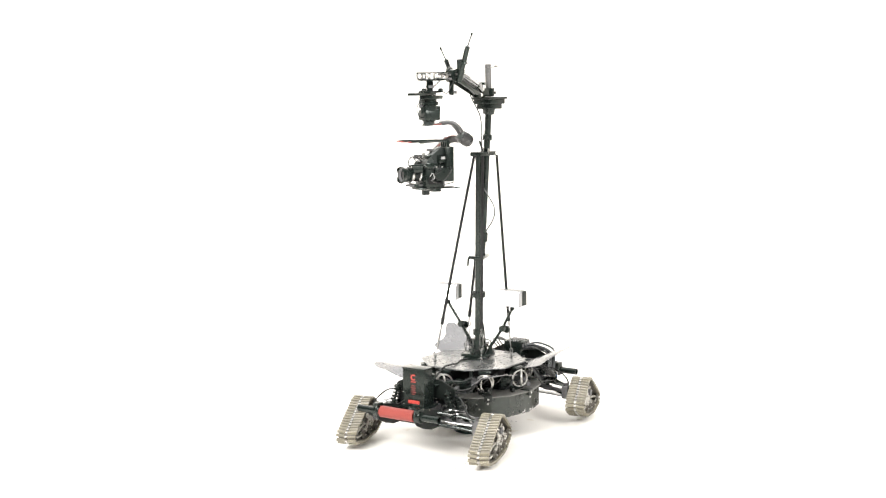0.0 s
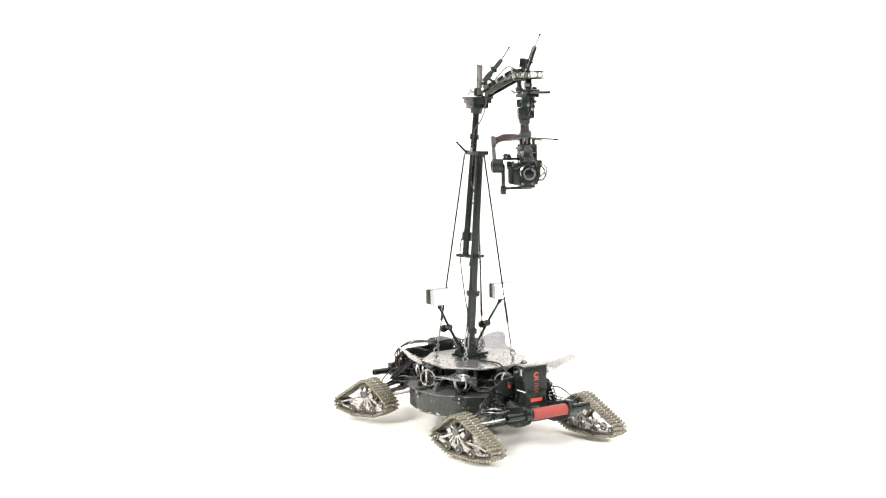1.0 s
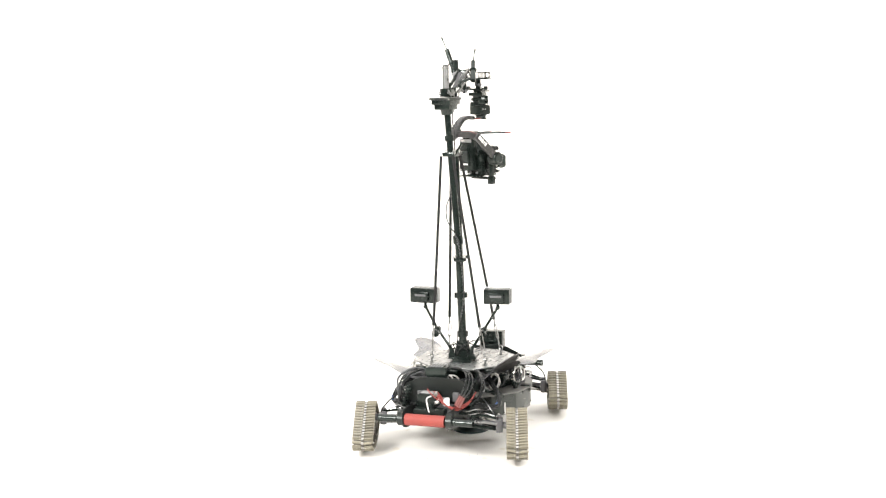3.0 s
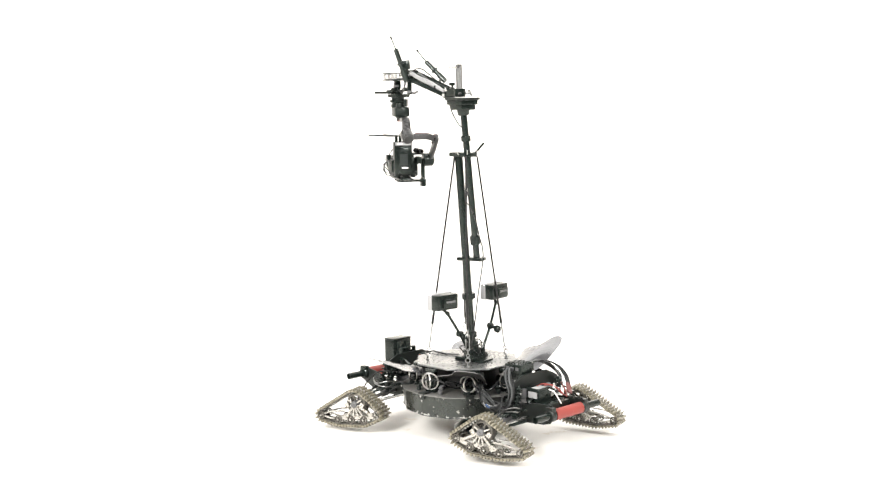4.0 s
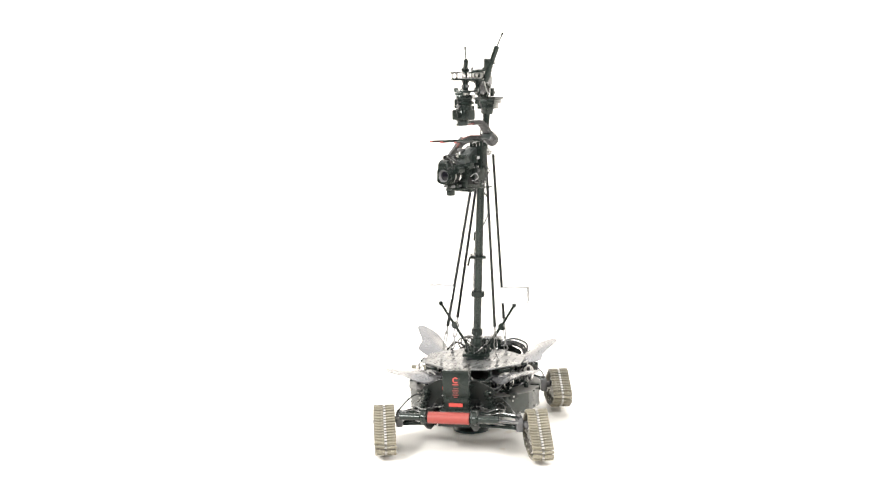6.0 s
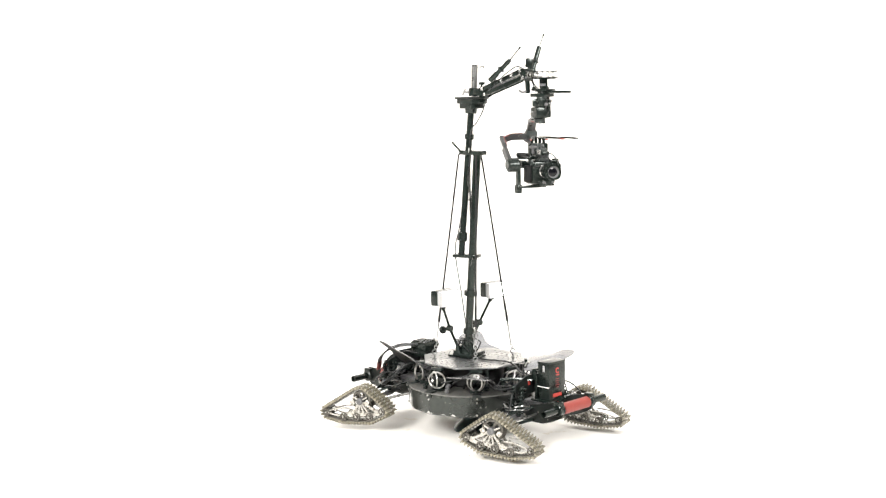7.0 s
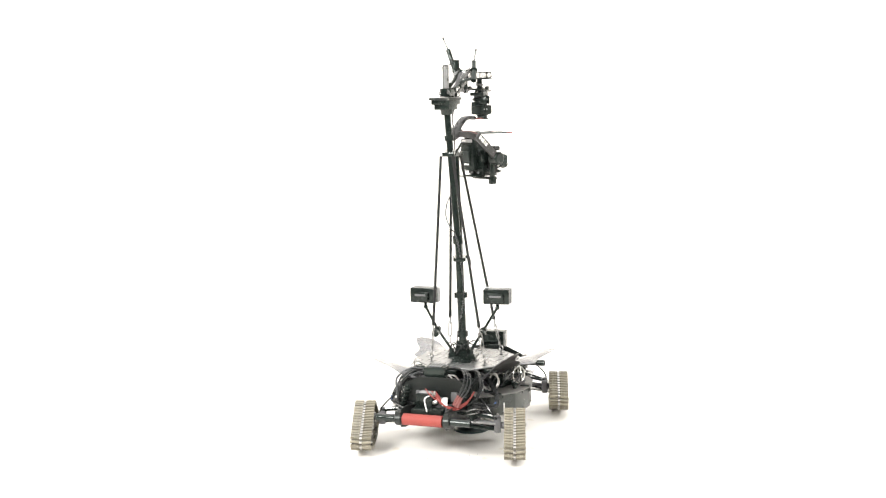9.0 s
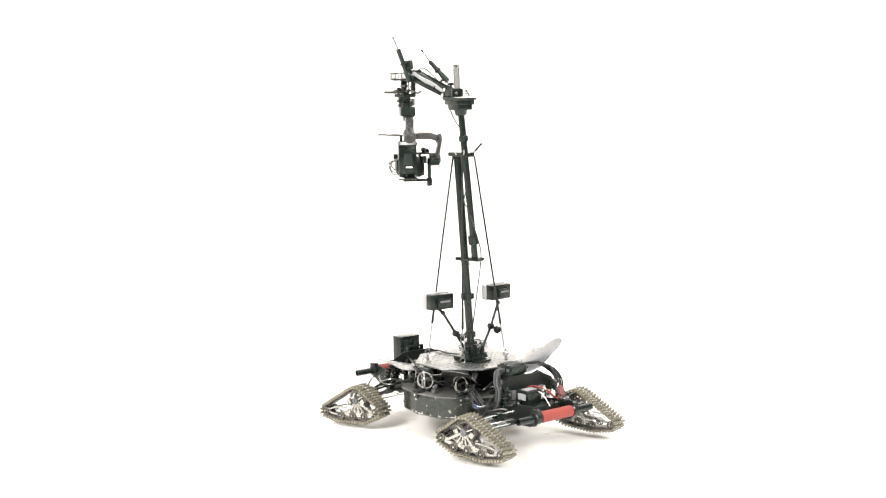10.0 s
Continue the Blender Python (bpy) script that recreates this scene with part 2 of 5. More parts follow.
# ---- pedestal under the rover ----
def pedestal():
    ob = thing("pedestal", "dark green-black flared rubber pedestal standing on the white floor", "pedestal", (0.0, 0.004, 0.0), turning=False)
    m = Matrix.Translation((0.0, 0.004, 0.0))
    part("base", lathe(B(), [(0.060, 0.0), (0.069, 0.002), (0.071, 0.010), (0.066, 0.019), (0.052, 0.030), (0.040, 0.042), (0.033, 0.056), (0.0295, 0.075), (0.028, 0.098)], m, 48), M_PED, ob)
    part("collar", lathe(B(), [(0.030, 0.098), (0.036, 0.100), (0.036, 0.113), (0.030, 0.115)], m, 32), M_ANOD, ob, "black metal collar")


pedestal()

# ---- the rover ----
rover = thing("tracked_rover", "black four-track robotic camera rover raised on a small pedestal", "robot vehicle", (0, YC, 0.02))


def polygon(n, r, turn=0.0):
    return [(r * math.cos(2 * math.pi * (i + turn) / n), r * math.sin(2 * math.pi * (i + turn) / n)) for i in range(n)]


def hull_of_body():
    c = Matrix.Translation((0, YC, 0.116))
    drum = part("drum", prism(B(), polygon(14, 0.262, 0.5), 0.078, c, 0.0015), M_DRUM, rover, "scratched black faceted steel drum")
    deck = prism(B(), polygon(14, 0.270, 0.5), 0.004, Matrix.Translation((0, YC, 0.1945)), 0.0008)
    part("drum_lid", deck, M_LID, rover, "dusty black lid with a thin rim")
    part("drum_floor", prism(B(), polygon(14, 0.256, 0.5), 0.004, Matrix.Translation((0, YC, 0.1115)), 0.0006), M_BODY, rover)
    bolt = finish(lathe(B(), [(0.0036, 0), (0.0036, 0.002), (0.0024, 0.0034)], n=8), "bolt", M_BODY)
    for i in range(14):
        a = 2 * math.pi * i / 14
        for z in (0.124, 0.186):
            r = 0.262 * math.cos(math.pi / 14)
            m = Matrix.Translation((r * math.cos(a), YC + r * math.sin(a), z)) @ V((math.cos(a), math.sin(a), 0)).to_track_quat("Z", "Y").to_matrix().to_4x4()
            piece("bolt", bolt, m, drum)
    a = radians(-127.6)
    part("paint_drip", box(B(), (0.2564 * math.cos(a), YC + 0.2564 * math.sin(a), 0.141), (0.0022, 0.0042, 0.044), (0, 0, math.degrees(a)), 0.0007), M_WHITE, drum, "white paint drip")
    core = B()
    lathe(core, [(0.118, 0.1985), (0.126, 0.205), (0.126, 0.270), (0.110, 0.289)], Matrix.Translation((0, YC, 0)), 10)
    part("electronics_core", core, M_RUBBER, rover, "black boxed electronics between lid and deck")
    for i in range(6):
        a = radians(20 + 60 * i)
        part("battery_tray", box(B(), (0.160 * math.cos(a), YC + 0.160 * math.sin(a), 0.223), (0.045, 0.075, 0.046), (0, 0, math.degrees(a)), 0.004), M_PLAST, rover)
    # deck plate, octagonal, drilled
    plate = part("deck_plate", prism(B(), [(x, y) for x, y in polygon(8, 0.214, 0.5)], 0.006, Matrix.Translation((0.004, YC, 0.2905)), 0.0012), M_DECK, rover, "grey-black octagonal drilled metal deck")
    hole = finish(lathe(B(), [(0.0034, 0), (0.0034, 0.0006)], n=10), "hole", M_RUBBER)
    for i in range(-6, 7):
        for j in range(-6, 7):
            x, y = i * 0.027 + (0.006 if j % 2 else 0), j * 0.027
            if 0.07 < math.hypot(x, y) < 0.185 and (i * 7 + j * 3) % 4 != 0:
                piece("hole", hole, Matrix.Translation((0.004 + x, YC + y, 0.2964)), plate)
    for sx in (-1, 1):
        for sy in (-1, 1):
            part("standoff", cyl(B(), (0.004 + sx * 0.15, YC + sy * 0.09, 0.198), (0.004 + sx * 0.15, YC + sy * 0.09, 0.291), 0.009), M_ANOD, rover)


hull_of_body()


def rope_isolators():
    """Steel wire-rope loops between drum lid and deck, in crossing pairs."""
    for i in range(8):
        a = 2 * math.pi * i / 8 + math.pi / 2
        c = V((0.205 * math.cos(a), YC + 0.205 * math.sin(a), 0.242))
        out = V((math.cos(a), math.sin(a), 0))
        iso = part("isolator_clamp", box(B(), c + V((0, 0, -0.036)), (0.022, 0.05, 0.014), (0, 0, math.degrees(a)), 0.002), M_ANOD, rover, "black clamp of a wire-rope isolator")
        part("upper_clamp", box(B(), c + V((0, 0, 0.042)), (0.022, 0.05, 0.010), (0, 0, math.degrees(a)), 0.002), M_ANOD, iso)
        for k in (-1, 1):
            m = Matrix.Translation(c + out * 0.014 + V((-out.y, out.x, 0)) * 0.006 * k) @ (out + V((-out.y, out.x, 0)) * 0.55 * k).to_track_quat("Z", "Y").to_matrix().to_4x4()
            part("wire_rope", ring(B(), m, 0.032, 0.0032, 26, 7), M_STEEL, iso, "grey steel wire loop")


rope_isolators()


def guard_fins():
    """Four cupped guards that rise outwards at the deck's corners: a round tongue towards the ends, hollowed towards the flanks."""
    tips = {(1, -1): (0.284, -0.270, 0.296), (1, 1): (0.284, 0.312, 0.314), (-1, 1): (-0.270, 0.306, 0.332), (-1, -1): (-0.265, -0.254, 0.375)}
    at_u = (0.0, 0.18, 0.34, 0.42, 0.52, 0.64, 0.78, 0.90, 0.96, 1.0)
    hollow = (0.055, 0.082, 0.116, 0.098, 0.070, 0.056, 0.050, 0.040, 0.027, 0.003)
    tongue = (0.045, 0.060, 0.069, 0.072, 0.073, 0.070, 0.061, 0.045, 0.030, 0.004)
    for (sx, sy), (tx, ty, tz) in tips.items():
        base, reach = math.atan2(ty - YC, tx), math.hypot(tx, ty - YC)
        bm = B()
        nu, nv = 26, 12
        tops, lows = [], []
        for i in range(nu + 1):
            u = i / nu
            r = 0.166 + (reach - 0.166) * u
            out, cut_in = np.interp(u, at_u, tongue), np.interp(u, at_u, hollow)
            rt, rl = [], []
            for j in range(nv + 1):
                s = -1 + 2 * j / nv
                t = s * sx * sy * (out if s < 0 else cut_in)
                z = 0.262 + (tz - 0.262) * u ** 1.15 - (0.024 if s < 0 else 0.010) * s * s * math.sin(min(1.0, u * 1.2) * math.pi) + (0.34 if (sx, sy) == (-1, -1) else 0.12) * s * (out if s < 0 else cut_in) * min(1.0, 2 * u)
                p = V((r * math.cos(base) - t * math.sin(base), YC + r * math.sin(base) + t * math.cos(base), z))
                rt.append(bm.verts.new(p))
                rl.append(bm.verts.new(p - V((0, 0, 0.0022))))
            tops.append(rt)
            lows.append(rl)
        for i in range(nu):
            for j in range(nv):
                bm.faces.new((tops[i][j], tops[i + 1][j], tops[i + 1][j + 1], tops[i][j + 1]))
                bm.faces.new((lows[i][j], lows[i][j + 1], lows[i + 1][j + 1], lows[i + 1][j]))
        edge = [(i, 0) for i in range(nu)] + [(nu, j) for j in range(nv)] + [(i, nv) for i in range(nu, 0, -1)] + [(0, j) for j in range(nv, 0, -1)]
        for (a, b), (c, d) in zip(edge, edge[1:] + edge[:1]):
            bm.faces.new((tops[a][b], tops[c][d], lows[c][d], lows[a][b]))
        fin = part("guard_fin", bm, M_FIN, rover, "curved grey guard sheet, black underneath", 60)
        fin.data.materials.append(M_UNDER)
        for k in range(nu * nv):
            fin.data.polygons[2 * k + 1].material_index = 1


guard_fins()

# ---- track units ----
CIRCLES = ((0.0, 0.0, 0.048), (-0.098, -0.040, 0.016), (-0.039, -0.063, 0.017), (0.021, -0.063, 0.017), (0.082, -0.063, 0.017), (0.163, -0.047, 0.015))


def belt_line(extra, count):
    """count points with their headings, evenly along the hull of the wheels."""
    pts = []
    for x, z, r in CIRCLES:
        pts += [(x + (r + extra) * math.cos(a), z + (r + extra) * math.sin(a)) for a in np.linspace(0, 2 * math.pi, 72, endpoint=False)]
    pts = sorted(set(pts))

    def half(seq):
        h = []
        for p in seq:
            while len(h) > 1 and (h[-1][0] - h[-2][0]) * (p[1] - h[-2][1]) - (h[-1][1] - h[-2][1]) * (p[0] - h[-2][0]) <= 0:
                h.pop()
            h.append(p)
        return h[:-1]

    loop = half(pts) + half(pts[::-1])
    loop.append(loop[0])
    lens = [math.dist(a, b) for a, b in zip(loop, loop[1:])]
    total, out = sum(lens), []
    for k in range(count):
        s, i = total * k / count, 0
        while s > lens[i]:
            s, i = s - lens[i], i + 1
        a, b = loop[i], loop[i + 1]
        f = s / lens[i]
        out.append((a[0] + (b[0] - a[0]) * f, a[1] + (b[1] - a[1]) * f))
    return out


def pad_mesh():
    """A track shoe: two rubber halves with a raised bar; x along the belt, z outwards."""
    bm = B()
    for s in (-1, 1):
        prism(bm, [(-0.0058, 0.0), (0.0058, 0.0), (0.0054, 0.0036), (0.0032, 0.0052), (0.0024, 0.0104), (0.0016, 0.0112), (-0.0016, 0.0112), (-0.0024, 0.0104), (-0.0032, 0.0052), (-0.0054, 0.0036)], 0.0345,
              Matrix.Rotation(radians(-5 * s), 4, "Z") @ Matrix.Translation((0.0018 * s, 0.0390 if s > 0 else -0.0045, 0)) @ SIDE)
    return finish(bm, "track_pad", M_PAD, 30)


def wheel_mesh(name, r, spokes, width, material):
    bm = B()
    m = Matrix.Rotation(math.pi / 2, 4, "X")
    for y in (-1, 1):
        mm = Matrix.Translation((0, y * width / 2, 0)) @ m
        lathe(bm, [(r * 0.76, -0.004), (r * 0.94, -0.004), (r, -0.002), (r, 0.002), (r * 0.94, 0.004), (r * 0.76, 0.004)], mm, 20, closed=True)
        lathe(bm, [(r * 0.2, -0.006), (r * 0.26, -0.005), (r * 0.26, 0.005), (r * 0.2, 0.006)], mm, 12)
        for k in range(spokes):
            a = 2 * math.pi * k / spokes
            box(bm, (0.52 * r * math.cos(a), y * width / 2, -0.52 * r * math.sin(a)), (r * 0.62, 0.004, r * 0.17), (0, math.degrees(a), 0), 0)
    cyl(bm, (0, -width / 2, 0), (0, width / 2, 0), r * 0.16, n=10)
    return finish(bm, name, material)


def track_units():
    n = 50
    pad, roller = pad_mesh(), wheel_mesh("road_wheel", 0.0168, 6, 0.064, M_ROLLER)
    idler, sprocket = wheel_mesh("idler_wheel", 0.0150, 5, 0.060, M_ROLLER), wheel_mesh("sprocket", 0.0440, 5, 0.030, M_ROLLER)
    line = belt_line(0.0035, n)
    band = B()
    inner = belt_line(0.001, 120)
    outer = belt_line(0.0035, 120)
    rows = []
    for (xi, zi), (xo, zo) in zip(inner, outer):
        rows.append([band.verts.new((xi, -0.030, zi)), band.verts.new((xi, 0.030, zi)), band.verts.new((xo, 0.030, zo)), band.verts.new((xo, -0.030, zo))])
    for a, b in zip(rows, rows[1:] + rows[:1]):
        for j in range(4):
            band.faces.new((a[j], a[(j + 1) % 4], b[(j + 1) % 4], b[j]))
    band = finish(band, "belt", M_ROLLER)
    guide = B()
    prism(guide, [(-0.0045, 0.0), (0.0045, 0.0), (0.0022, -0.0085), (-0.0022, -0.0085)], 0.010, Matrix.Translation((0, 0.005, 0)) @ SIDE)
    box(guide, (0, 0, 0.0045), (0.0080, 0.0110, 0.0090), bev=0.0015)
    guide = finish(guide, "guide_lug", M_STEEL)

    def unit_frame():
        bm = B()
        for y in (-0.027, 0.027):
            t = Matrix.Translation((0, y + 0.002, 0)) @ SIDE
            prism(bm, [(-0.100, -0.047), (-0.096, -0.034), (-0.062, -0.046), (-0.040, -0.050), (-0.010, -0.047), (0.020, -0.050), (0.052, -0.046), (0.084, -0.052), (0.086, -0.066),
                       (0.064, -0.058), (0.050, -0.066), (0.030, -0.060), (0.004, -0.066), (-0.018, -0.059), (-0.044, -0.066), (-0.060, -0.060), (-0.080, -0.057)], 0.004, t, 0.0006)
            for a, wide in ((-60, 0.010), (-34, 0.007), (-10, 0.007), (14, 0.007), (40, 0.010), (118, 0.006), (-118, 0.006)):
                d = V((math.sin(radians(a)), 0, -math.cos(radians(a))))
                far = 0.052 / max(0.62, math.cos(radians(a))) if abs(a) < 90 else 0.034
                box(bm, V((0, y, 0)) + d * (far / 2 + 0.004), (wide, 0.006, far), (0, -a, 0), 0.0015)
            hose(bm, [(0.05, y, -0.030), (0.10, y, -0.030), (0.155, y, -0.042)], 0.0032, 6, 4)
            hose(bm, [(-0.06, y, -0.036), (-0.098, y, -0.040)], 0.0036, 6, 1)
            hose(bm, [(0.08, y, -0.060), (0.12, y, -0.060), (0.163, y, -0.047)], 0.0034, 6, 4)
        for x, z, r in CIRCLES[1:]:
            cyl(bm, (x, -0.042, z), (x, 0.042, z), 0.0035, n=10)
        for y in (-0.031, 0.031):
            for x in (-0.070, -0.012, 0.050):
                cyl(bm, (x, y - 0.003, -0.044), (x, y + 0.003, -0.044), 0.0055, n=8)
            box(bm, (0.034, y, -0.004), (0.018, 0.006, 0.020), (0, 35, 0), 0.002)
            box(bm, (-0.034, y, -0.004), (0.018, 0.006, 0.020), (0, -35, 0), 0.002)
        return finish(bm, "track_unit", M_FRAME)

    body = unit_frame()
    hub = finish(lathe(lathe(B(), [(0.010, -0.040), (0.0135, -0.038), (0.0135, 0.038), (0.010, 0.040)], Matrix.Rotation(math.pi / 2, 4, "X"), 18),
                       [(0.0045, -0.0425), (0.0045, 0.0425)], Matrix.Rotation(math.pi / 2, 4, "X"), 6), "hub", M_GREY)
    for sx in (1, -1):
        for sy in (1, -1):
            x, z = (0.331, 0.117 if sx > 0 else 0.126) if sx * sy > 0 else (0.361, 0.119 if sx > 0 else 0.123)
            gauge = {(1, -1): 0.285, (1, 1): 0.297, (-1, 1): 0.293, (-1, -1): 0.298}[sx, sy]
            at = Matrix.Translation((sx * x, YC + sy * gauge, z)) @ pose(0, 0, 0, 0, 4.5, 16 if sx > 0 else 196)
            unit = piece("track_unit", body, at, rover, "dusty tan rubber crawler track on a triangular aluminium frame")

            def sub(name, me, m):
                ob = new(name, me)
                ob.parent = unit
                ob.matrix_local = m

            sub("belt", band, Matrix())
            sub("hub", hub, Matrix())
            sub("sprocket", sprocket, Matrix())
            for x, z, r in CIRCLES[2:5]:
                sub("road_wheel", roller, Matrix.Translation((x, 0, z)))
            for k in (1, 5):
                sub("idler_wheel", idler, Matrix.Translation((CIRCLES[k][0], 0, CIRCLES[k][1])))
            for k in range(n):
                (x0, z0), (x1, z1), (x, z) = line[k - 1], line[(k + 1) % n], line[k]
                a = math.atan2(z1 - z0, x1 - x0)  # the line runs so that its outside lies to its right
                m = Matrix.Translation((x, 0, z)) @ Matrix.Rotation(-a, 4, "Y") @ Matrix.Rotation(math.pi, 4, "X")
                sub("track_pad", pad, m)
                sub("guide_lug", guide, m)


track_units()


# ---- suspension, bumpers and gear at both ends ----
def ends():
    for sx in (1, -1):
        zt = 0.180 if sx > 0 else 0.166
        xt = 0.514 * sx
        for sy in (1, -1):
            y = YC + sy * 0.088
            poly = [(0.29, 0.112), (0.43, 0.113), (0.476, 0.126), (0.523, 0.148), (0.540, zt), (0.532, zt + 0.026), (0.510, zt + 0.028), (0.435, 0.194), (0.41, 0.184), (0.29, 0.165)]
            if sx < 0:
                poly = [(0.29, 0.112), (0.40, 0.120), (0.471, 0.124), (0.507, 0.133), (0.527, 0.160), (0.530, 0.182), (0.515, 0.203), (0.44, 0.201), (0.40, 0.192), (0.29, 0.165)]
            part("side_plate", prism(B(), [(sx * x, z) for x, z in poly], 0.005, Matrix.Translation((0, y + 0.0025, 0)) @ SIDE, 0.0008), M_BODY, rover, "black bumper side plate")
            part("bumper_clamp", box(lathe(B(), [(0.020, -0.013), (0.024, -0.010), (0.024, 0.010), (0.020, 0.013)], pose(xt, YC + sy * 0.094, zt, 90), 10),
                                     (xt, YC + sy * 0.094, zt + 0.012), (0.034, 0.022, 0.040), (0, 0, 0), 0.003), M_ANOD if sx > 0 else M_BODY, rover, "black tube clamp")
        part("bumper_tube", pipe(B(), (xt, YC - 0.184, zt), (xt, YC + 0.184, zt), 0.0135, 0.0095), M_ANOD, rover, "black hollow bumper tube")
        part("bumper_sleeve", pipe(B(), (xt, YC - 0.077, zt), (xt, YC + 0.077, zt), 0.0215, 0.0137, 24), M_RED, rover, "red foam bumper sleeve")
        part("cross_plate", box(B(), (sx * 0.345, YC, 0.130), (0.170, 0.120, 0.010), bev=0.002), M_BODY, rover)
        part("gearbox", box(cyl(B(), (sx * 0.335, YC - 0.07, 0.135), (sx * 0.335, YC + 0.07, 0.135), 0.030), (sx * 0.335, YC, 0.15), (0.085, 0.09, 0.06), (0, 0, 0), 0.008), M_GREY, rover, "cast grey differential housing")
        # upright trapezoid plate that carries the shocks
        xp, ze = (0.335, 0.254) if sx > 0 else (0.352, 0.264)
        tower = prism(B(), [(-0.125, 0.178), (-0.138, ze - 0.012), (-0.132, ze), (-0.072, ze + 0.028), (0.072, ze + 0.028), (0.132, ze), (0.138, ze - 0.012), (0.125, 0.178), (0.100, 0.178), (0.082, 0.212), (-0.082, 0.212), (-0.100, 0.178)], 0.005,
                      Matrix.Translation((sx * xp - 0.0025, YC, 0)) @ Matrix(((0, 0, 1, 0), (1, 0, 0, 0), (0, 1, 0, 0), (0, 0, 0, 1))), 0.001)
        part("shock_tower", tower, M_SHIELD, rover, "black trapezoid shock tower plate")
        for sy in (1, -1):
            yy = lambda d: YC + sy * d
            for x in (xp - 0.020, xp + 0.022):
                top, low = V((sx * x, yy(0.112), ze - 0.002)), V((sx * (x + 0.004), yy(0.148), 0.140))
                ax = (top - low)
                shock = part("shock_absorber", cyl(cyl(B(), low, low + ax * 0.45, 0.0085), low + ax * 0.45, top, 0.0048), M_ANOD, rover, "black coil-over shock")
                part("spring", coil(B(), low + ax * 0.14, low + ax * 0.86, 0.0135, 0.0024, 6), M_PLAST, shock)
                part("spring_cup", cyl(B(), low + ax * 0.09, low + ax * 0.14, 0.0165), M_ANOD, shock)
                part("spring_cup", cyl(B(), low + ax * 0.86, low + ax * 0.93, 0.0150), M_ANOD, shock)
            # wishbones, steering link and drive shaft
            k = V((sx * 0.336, yy(0.232), 0.122))
            for z, r in ((0.112, 0.0062), (0.158, 0.0052)):
                for dx in (-0.055, 0.055):
                    part("wishbone_rod", hose(B(), [(sx * (0.335 + dx), yy(0.075), z + 0.012), (sx * (0.336 + dx * 0.5), yy(0.16), z + 0.003), (k.x + sx * dx * 0.12, k.y, z * 0.9 + 0.004)], r, 8, 3), M_ANOD, rover)
            part("steering_link", hose(B(), [(sx * 0.405, yy(0.05), 0.15), (sx * 0.395, yy(0.15), 0.142), (sx * 0.375, yy(0.235), 0.135)], 0.0040, 8, 4), M_LINK, rover, "thin steel steering link")
            part("trailing_link", hose(B(), [(sx * 0.245, yy(0.12), 0.135), (sx * 0.30, yy(0.19), 0.118), (sx * 0.330, yy(0.228), 0.106)], 0.0038, 8, 4), M_STEEL, rover, "thin steel link")
            part("drive_shaft", cyl(cyl(B(), (sx * 0.335, yy(0.07), 0.135), (sx * 0.336, yy(0.232), 0.124), 0.0075), (sx * 0.3355, yy(0.13), 0.131), (sx * 0.336, yy(0.165), 0.1285), 0.012), M_GREY, rover)
            part("knuckle", box(cyl(B(), k + V((0, 0, -0.03)), k + V((0, 0, 0.036)), 0.009), k, (0.050, 0.026, 0.052), (0, 0, 16), 0.005), M_GREY, rover, "grey steering knuckle")
            part("stub_axle", cyl(B(), k, (sx * 0.338, yy(0.262), 0.121), 0.012), M_GREY, rover)
            # bent steel hoop over the springs
            hoop = [(sx * (0.342 + 0.052 * math.cos(a)), yy(0.135 + 0.045 * math.sin(a)), 0.182 + 0.006 * math.sin(3 * a)) for a in np.linspace(0, 2 * math.pi, 15)]
            part("spring_hoop", hose(B(), hoop, 0.0024, 6, 3), M_LINK, rover, "bent steel wire hoop")
            hoop2 = [(sx * (0.342 + 0.050 * math.cos(a)), yy(0.135 + 0.043 * math.sin(a)), 0.168 + 0.004 * math.sin(2 * a)) for a in np.linspace(0, 2 * math.pi, 15)]
            part("spring_hoop", hose(B(), hoop2, 0.0024, 6, 3), M_LINK, rover, "bent steel wire hoop")
            part("camber_link", hose(B(), [(sx * 0.285, yy(0.06), 0.168), (sx * 0.315, yy(0.15), 0.158), (sx * 0.328, yy(0.226), 0.150)], 0.0042, 8, 3), M_LINK, rover, "thin steel link")


ends()


def front_gear():
    tray = part("battery_bracket", box(box(B(), (0.358, YC + 0.006, 0.238), (0.012, 0.092, 0.094), (0, 0, 0), 0.003), (0.385, YC + 0.006, 0.187), (0.090, 0.11, 0.010), (0, 0, 0), 0.002), M_ANOD, rover, "black battery plate")
    loop = B()
    for z in (0.262, 0.300):
        box(loop, (0.344, YC + 0.006, z), (0.020, 0.082, 0.007), (0, 0, 0), 0.002)
    for y in (-0.038, 0.038):
        box(loop, (0.344, YC + 0.006 + y, 0.281), (0.020, 0.007, 0.040), (0, 0, 0), 0.002)
    part("wedge_frame", loop, M_ANOD, tray, "black wedge mount frame")
    for y in (-0.024, 0.024):
        part("plate_rib", box(B(), (0.3668, YC + 0.006 + y, 0.268), (0.006, 0.022, 0.110), (0, 0, 0), 0.002), M_PLAST, tray)
    for sy in (-1, 1):
        part("bracket_bar", hose(B(), [(0.352, YC + sy * 0.052, 0.262), (0.29, YC + sy * 0.075, 0.264), (0.23, YC + sy * 0.10, 0.255)], 0.006, 8, 3), M_ANOD, rover)
    part("toggle", box(B(), (0.333, YC - 0.055, 0.252), (0.014, 0.012, 0.016), bev=0.002), M_REDPL, rover, "small red release toggle")


front_gear()


